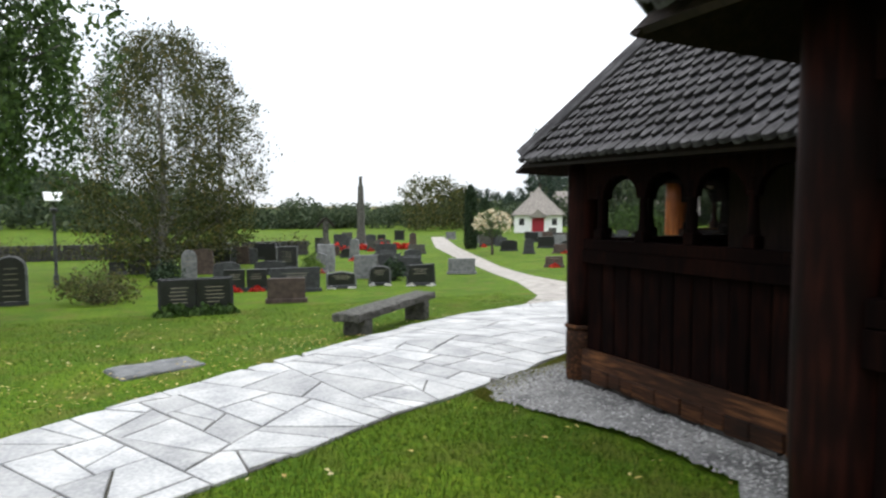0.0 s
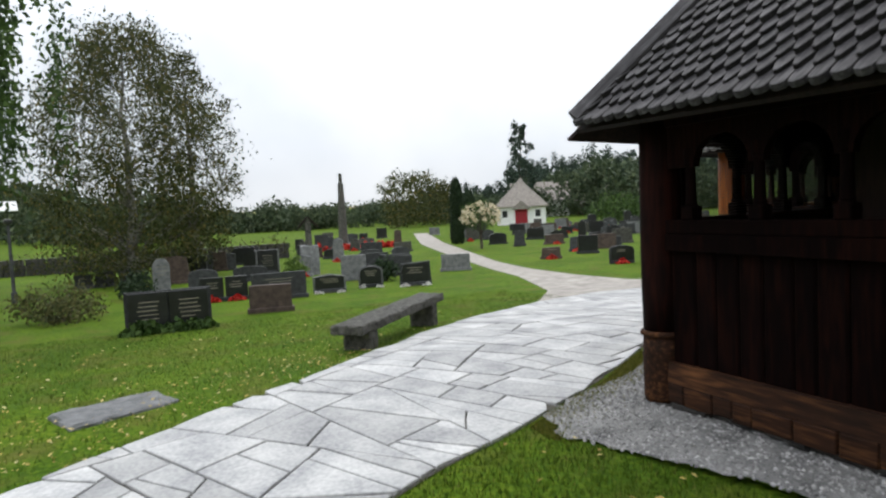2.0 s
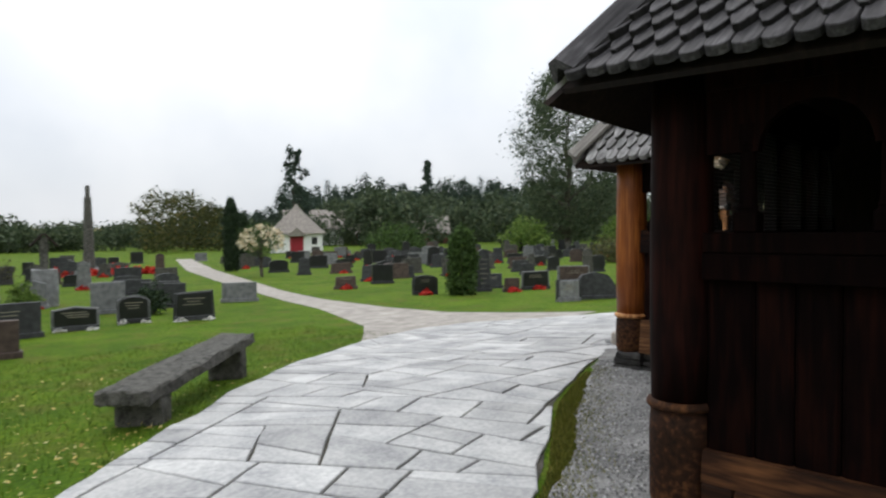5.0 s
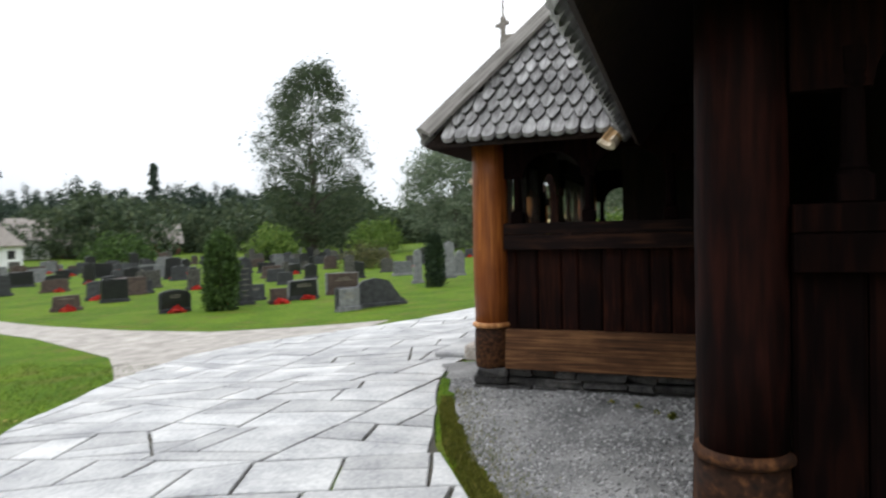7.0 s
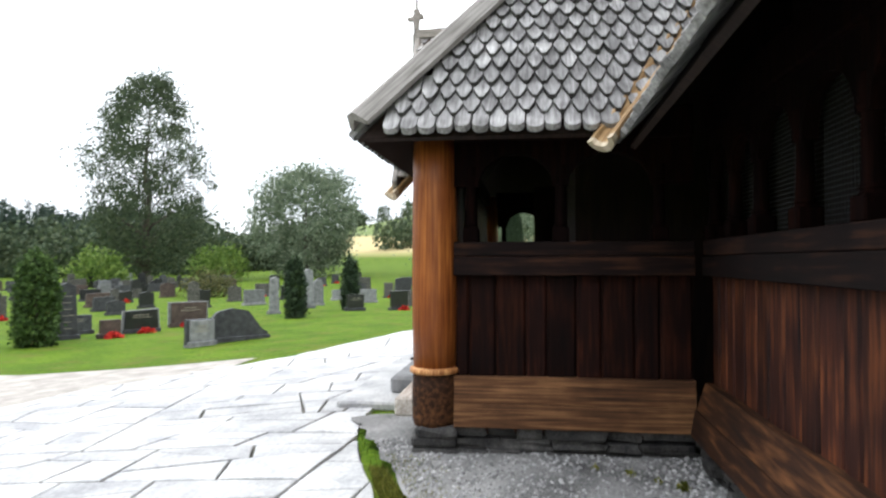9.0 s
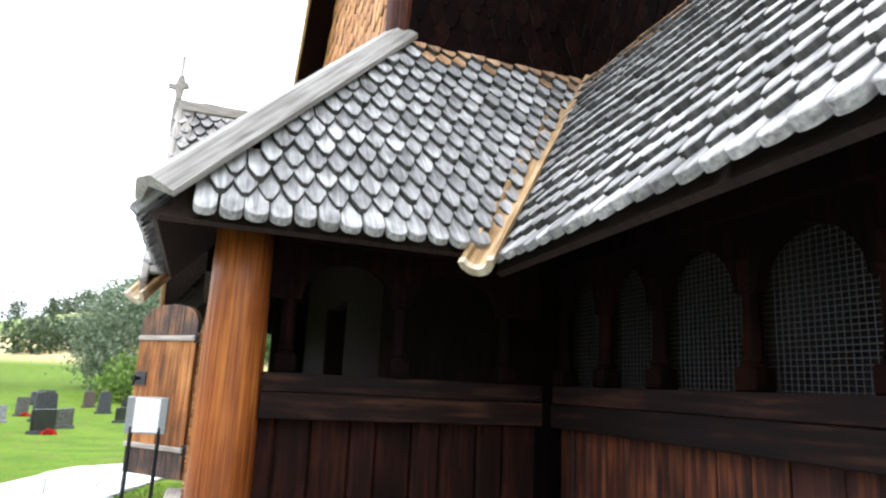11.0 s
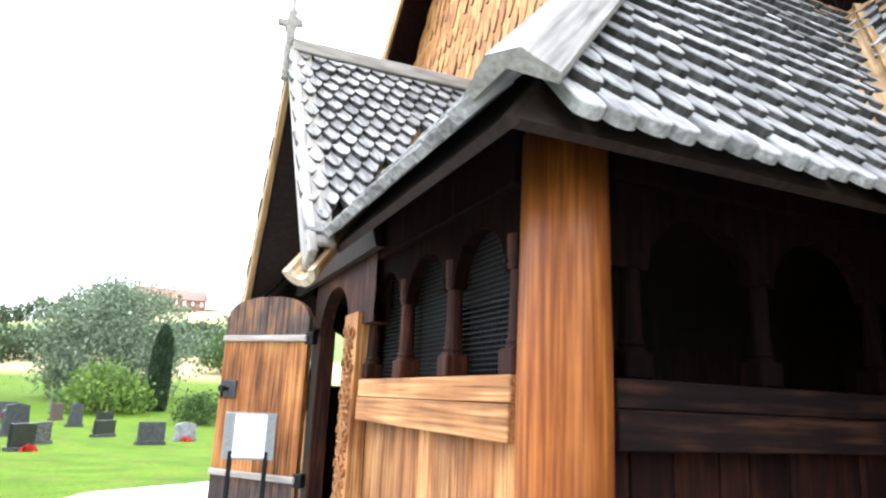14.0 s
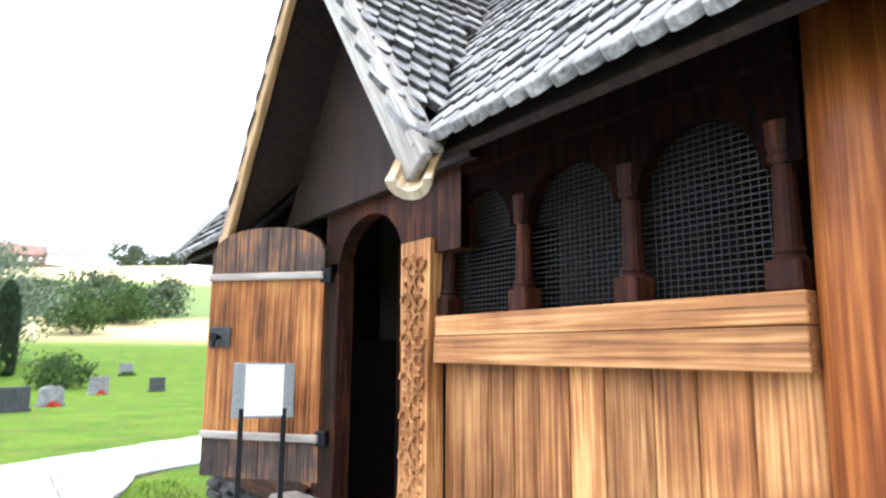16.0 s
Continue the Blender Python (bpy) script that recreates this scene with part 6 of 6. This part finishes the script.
shrub("leafy_shrub", "round dark green bush on the hillside", 150, -13.0, 9, 10, "leaf_green", 61, 140, 0.3)
shrub("leafy_shrub", "dark leafy bush by the east graves", 47, 5.9, 2.0, 3.0, "leaf_green", 62, 90, 0.1)


def rose_tree(x, y):
    ob = tree("flowering_tree", "small standard tree full of cream blossom", x, y, 2.55, 2.1, "leaf_green", "bark_dark", 71, 0.05, 90, 22, 0.42, "round", 0.0)
    rnd = random.Random(72)
    ends = []
    for k in range(150):
        a, c = rnd.uniform(0, 6.283), rnd.uniform(-0.5, 1)
        s = math.sqrt(max(0, 1 - c * c))
        ends.append((Vector((1.08 * s * math.cos(a), 1.08 * s * math.sin(a), 1.75 + 0.8 * c)), 0.09))
    vs, fs = leaf_cloud(ends, 0.06, 9, rnd, 1.2)
    raw_part("blossom", vs, fs, "blossom", ob, "cream and pale pink blossom")


rose_tree(18.6, 33.7)


def hedge_wall():
    """An old dry-stone yard wall grown over with creepers."""
    rnd = random.Random(81)
    ob = empty("yard_wall", (0, 0, 0))
    tagged(ob, "low dry-stone yard wall overgrown with leaves", "wall", kind="structure")
    vs, fs, ends = [], [], []
    bm = bmesh.new()
    for k in range(130):
        x = -22 + k * 0.24
        y = 41.5 - 0.12 * (x + 10)
        for j in range(3):
            add_box(bm, (0.25 * rnd.uniform(0.8, 1.05), 0.5, 0.27), Matrix.Translation((x + rnd.uniform(-0.06, 0.06), y, terrain(x, y) + 0.12 + 0.28 * j)) @ Matrix.Rotation(rnd.uniform(-0.06, 0.06), 4, "Y"), 0)
        for j in range(3):
            ends.append((Vector((x, y - 0.35, terrain(x, y) + rnd.uniform(0.1, 1.1))), 0.3))
    part("stones", bm, "fieldstone", ob)["kind"] = "stuff"
    vs, fs = leaf_cloud(ends, 0.07, 10, rnd, 1.1)
    raw_part("creeper", vs, fs, "hedge", ob)["kind"] = "stuff"


hedge_wall()


# ---- far woods ----
def woods(name, label, spots, leaf, seed, size, category="woods"):
    """Distant trees as one mass of leaf clumps with an uneven top."""
    rnd = random.Random(seed)
    vs, fs = [], []
    for x, y, h, w, shape in spots:
        z = terrain(x, y)
        ends = []
        n = 34
        for k in range(n):
            f = (k + rnd.random()) / n
            if shape == "cone":
                rad = (1 - f) * 0.95 + 0.03
            else:
                rad = math.sqrt(max(0.03, 1 - (2 * f * 0.92 - 0.85) ** 2))
            a = rnd.uniform(0, 6.283)
            rr = w / 2 * rad * math.sqrt(rnd.random())
            ends.append((Vector((x + rr * math.cos(a), y + rr * math.sin(a), z + h * (0.03 + 0.95 * f))), w * 0.13))
        leaf_cloud(ends, size * w / 9, 24, rnd, 1.25, 0.9, 0, vs, fs)
    ob = raw_part(name, vs, fs, leaf)
    return tagged(ob, label, category, kind="stuff")


wr = random.Random(91)


def belt(az0, az1, r0, r1, n, h0, h1, w0, w1, shape):
    out = []
    for k in range(n):
        a = radians(az0 + (az1 - az0) * (k + wr.random()) / n)
        r = wr.uniform(r0, r1)
        out.append((5 + r * math.cos(a), 8 + r * math.sin(a), wr.uniform(h0, h1), wr.uniform(w0, w1), shape))
    return out


woods("far_wood", "dark mixed spruce wood behind the churchyard", belt(28, 58, 130, 180, 110, 8, 14, 4, 7, "cone") + belt(28, 57, 150, 190, 40, 10, 14, 7, 10, "round") + belt(57, 66, 130, 170, 24, 5, 8, 4, 6, "cone"), "leaf_far_dark", 1, 0.42)
woods("far_trees", "belt of broadleaved trees along the graveyard edge", belt(26, 57, 90, 125, 52, 4, 9, 5, 9, "round") + belt(57, 90, 90, 130, 46, 2.2, 4.2, 4, 7, "round"), "leaf_far", 2, 0.42)
woods("birch_grove", "pale green birch grove beyond the memorial", belt(63.5, 69.5, 76, 90, 9, 5, 7.5, 4, 5.5, "round"), "leaf_birch", 3, 0.36)
woods("west_trees", "dark tree belt beyond the yard wall", belt(88, 125, 70, 110, 50, 4, 6.5, 5, 8, "round") + belt(94, 130, 120, 170, 30, 6, 9, 5, 8, "cone"), "leaf_far", 4, 0.42)
woods("hill_trees", "scattered trees on the hill crest", belt(-14, 26, 300, 345, 22, 5, 10, 8, 14, "round") + belt(19, 27, 95, 190, 16, 4, 8, 6, 9, "round"), "leaf_far", 5, 0.5)
woods("ridge_wood", "wooded ridge in the far distance", belt(96, 150, 480, 800, 140, 14, 22, 20, 32, "cone"), "leaf_far_dark", 6, 0.5)
woods("hill_hedge", "leafy hedges across the hay fields", belt(-12, 12, 150, 190, 24, 4, 7, 8, 12, "round"), "leaf_far", 7, 0.42)


# ---- chapel and far houses ----
def chapel(x, y, rz):
    z = terrain(x, y)
    ob = empty("chapel", (x, y, z), radians(rz))
    tagged(ob, "small white chapel with a pyramid slate roof and red door", "chapel")
    w, h = 5.6, 2.15
    bm = bmesh.new()
    add_box(bm, (w, w, h), Matrix.Translation((0, 0, h / 2)), 0.03)
    part("wall", bm, "plaster", ob)
    bm = bmesh.new()
    lathe(bm, [(w * 0.79, h - 0.1), (w * 0.79, h + 0.02), (0.9, h + 2.55), (0.06, h + 3.35)], 4, Matrix.Rotation(math.pi / 4, 4, "Z"))
    part("roof", bm, "slate_roof", ob)
    box("porch_roof", (-0.95, -w / 2 - 0.55, h - 0.35), (0.95, -w / 2 + 0.3, h - 0.22), "slate_roof", ob, 0.02)
    bm = bmesh.new()
    prism(bm, [(-1.0, 0), (1.0, 0), (0, 0.9)], 0.9)
    part("porch_gable", bm, "slate_roof", ob).location = (0, -w / 2 - 0.1, h - 0.22)
    d = box("door", (-0.72, -w / 2 - 0.05, 0.1), (0.72, -w / 2 + 0.05, 2.1), "red_paint", ob, 0.01, "dark red double door")
    for sx in (-1, 1):
        box("window", (sx * 1.9 - 0.3, -w / 2 - 0.01, 0.9), (sx * 1.9 + 0.3, -w / 2 + 0.05, 1.7), "granite_black", ob, 0.01)


chapel(43.9, 68.2, -33)


def farmhouse(x, y, w, d, h, rz, wall, roof, label):
    ob = empty("farmhouse", (x, y, terrain(x, y) - 0.3), radians(rz))
    tagged(ob, label, "house", "houses on the hill")
    bm = bmesh.new()
    add_box(bm, (w, d, h), Matrix.Translation((0, 0, h / 2)))
    part("wall", bm, wall, ob)
    bm = bmesh.new()
    prism(bm, [(-d / 2 - 0.5, h - 0.2), (d / 2 + 0.5, h - 0.2), (0, h + d * 0.42)], w + 1.0, Matrix.Rotation(math.pi / 2, 4, "Z"))
    part("roof", bm, roof, ob)
    n = max(2, int(w / 3))
    for k in range(n):
        for sy in (-1, 1):
            wx = -w / 2 + w * (k + 0.5) / n
            box("window", (wx - 0.5, sy * d / 2 - 0.05, h * 0.5), (wx + 0.5, sy * d / 2 + 0.05, h * 0.82), "white", ob, 0)


farmhouse(292, 6.0, 26, 10, 5.0, 95, "house_red", "house_roof", "long red-brown farmhouse on the hill crest")
farmhouse(296, 22.0, 12, 9, 5.5, 70, "house_red", "house_roof", "red-brown gabled house on the hill crest")
farmhouse(290, -14.0, 14, 8, 4.0, 100, "plaster", "slate_roof", "pale house on the hill crest")
farmhouse(66, 96, 9, 7, 3.2, -30, "plaster", "slate_roof", "white house behind the chapel")
farmhouse(78, 88, 16, 7, 2.2, -40, "house_red", "slate_roof", "low brown barn behind the chapel")


# ---- grass, fallen leaves, pebbles ----
def on_lawn(x, y):
    return not within(PAVED, x, y) and not within(GRAVEL, x, y)


def grass_blades():
    rnd = random.Random(101)
    vs, fs = [], []
    def blade(x, y, h):
        a = rnd.uniform(0, 6.283)
        dx, dy = math.cos(a) * 0.004, math.sin(a) * 0.004
        lx, ly = rnd.uniform(-1, 1) * h * 0.5, rnd.uniform(-1, 1) * h * 0.5
        z = terrain(x, y) - 0.02
        b0 = len(vs)
        vs.extend([(x - dx, y - dy, z), (x + dx, y + dy, z), (x + lx, y + ly, z + h + 0.02)])
        fs.append((b0, b0 + 1, b0 + 2))
    for k in range(52000):
        x, y = rnd.uniform(0.2, 4.2), rnd.uniform(1.0, 6.4)
        if on_lawn(x, y) and x < 4.0:
            blade(x, y, rnd.uniform(0.012, 0.036))
    for k in range(60000):
        x = rnd.uniform(-5, 9)
        y = rnd.uniform(5.5, 16.0)
        if on_lawn(x, y) and y > 5.2 + 0.35 * x:
            blade(x, y, rnd.uniform(0.012, 0.04))
    for k in range(2500):
        x, y = rnd.uniform(11.8, 14.5), rnd.uniform(7.7, 8.9)
        if on_lawn(x, y):
            blade(x, y, rnd.uniform(0.015, 0.045))
    tagged(raw_part("grass", vs, fs, "blade"), "short mown grass blades along the path", "grass", kind="stuff")


grass_blades()


def moss_strip():
    """Yellow-green moss and short grass between the paving and the gravel, straying over both edges."""
    rnd = random.Random(131)
    vs, fs = [], []
    for k in range(26000):
        t = rnd.random()
        x, y = 3.05 + 4.1 * t, 5.78 + 2.2 * t + rnd.gauss(0.0, 0.20)
        if within(PAVED, x, y + 0.05) or (within(GRAVEL, x, y) and rnd.random() < 0.72):
            continue
        h, a = rnd.uniform(0.008, 0.032), rnd.uniform(0, 6.283)
        dx, dy = math.cos(a) * 0.005, math.sin(a) * 0.005
        z = terrain(x, y) - 0.012 + (gravel_rise(x, y) if within(GRAVEL, x, y) else 0)
        b0 = len(vs)
        vs += [(x - dx, y - dy, z), (x + dx, y + dy, z), (x + rnd.uniform(-1, 1) * h, y + rnd.uniform(-1, 1) * h, z + h + 0.012)]
        fs.append((b0, b0 + 1, b0 + 2))
    tagged(raw_part("moss_grass", vs, fs, "moss"), "yellow-green moss and grass along the paving edge", "grass", kind="stuff")
    for x, y, size in ((6.72, 5.93, 0.07), (6.98, 6.2, 0.06), (6.85, 6.05, 0.05), (7.05, 6.42, 0.045)):
        ob = flower_tuft("weed_tuft", x, y, terrain(x, y) + gravel_rise(x, y) - 0.01, size, "moss", None, 50, int(x * 100))
        tagged(ob, "small yellow-green weeds in the gravel", "weeds", "weeds in the gravel", kind="stuff")


moss_strip()


def scattered(name, label, category, material, n, region, size, seed, lift=0.012, thick=False):
    rnd = random.Random(seed)
    vs, fs = [], []
    for k in range(n):
        x, y = region(rnd)
        if x is None:
            continue
        z = terrain(x, y) + lift + (gravel_rise(x, y) if thick else 0)
        s = size * rnd.uniform(0.5, 1.3)
        q = Euler((rnd.uniform(-0.4, 0.4), rnd.uniform(-0.4, 0.4), rnd.uniform(0, 6.28))).to_matrix()
        b0 = len(vs)
        if thick:
            pts = [(-1, -0.7, -0.5), (1, -0.8, -0.5), (0.8, 0.8, -0.5), (-0.9, 0.7, -0.5), (-0.5, -0.4, 0.5), (0.6, -0.4, 0.45), (0.4, 0.5, 0.5), (-0.5, 0.35, 0.4)]
            vs += [Vector((x, y, z)) + q @ Vector(p) * s for p in pts]
            fs += [tuple(b0 + i for i in f) for f in ((0, 1, 5, 4), (1, 2, 6, 5), (2, 3, 7, 6), (3, 0, 4, 7), (4, 5, 6, 7))]
        else:
            vs += [Vector((x, y, z)) + q @ Vector(p) * s for p in ((-1, 0, 0), (0, -0.5, 0.15), (1, 0, 0), (0, 0.5, 0.15))]
            fs.append((b0, b0 + 1, b0 + 2, b0 + 3))
    tagged(raw_part(name, vs, fs, material), label, category, kind="stuff")


def lawn_spot(rnd):
    x, y = rnd.uniform(-5, 6), rnd.uniform(1.5, 14)
    return (x, y) if on_lawn(x, y) and x < 4 + max(0, y - 8) else (None, None)


def path_edge_spot(rnd):
    t = rnd.random()
    x, y = -5 + 8.5 * t, 4.6 + 4.9 * t + abs(rnd.gauss(0, 1.1))
    return (x, y) if on_lawn(x, y) else (None, None)


def gravel_spot(rnd):
    x, y = rnd.uniform(3.0, 7.6), rnd.uniform(2.2, 8.3)
    return (x, y) if within(GRAVEL, x, y) and not (x > 4.3 and y < 5.5) and not (x > 7.4 and y < 7.5) else (None, None)


scattered("fallen_leaves", "fallen yellow leaves scattered on the lawn", "leaves", "fallen", 800, lawn_spot, 0.03, 111, 0.022)
scattered("edge_leaves", "fallen yellow leaves gathered along the paving", "leaves", "fallen", 900, path_edge_spot, 0.022, 112, 0.02)
scattered("pebbles", "loose grey pebbles of the gravel bed", "gravel", "pebble", 22000, gravel_spot, 0.013, 113, 0.003, True)
build_flags()
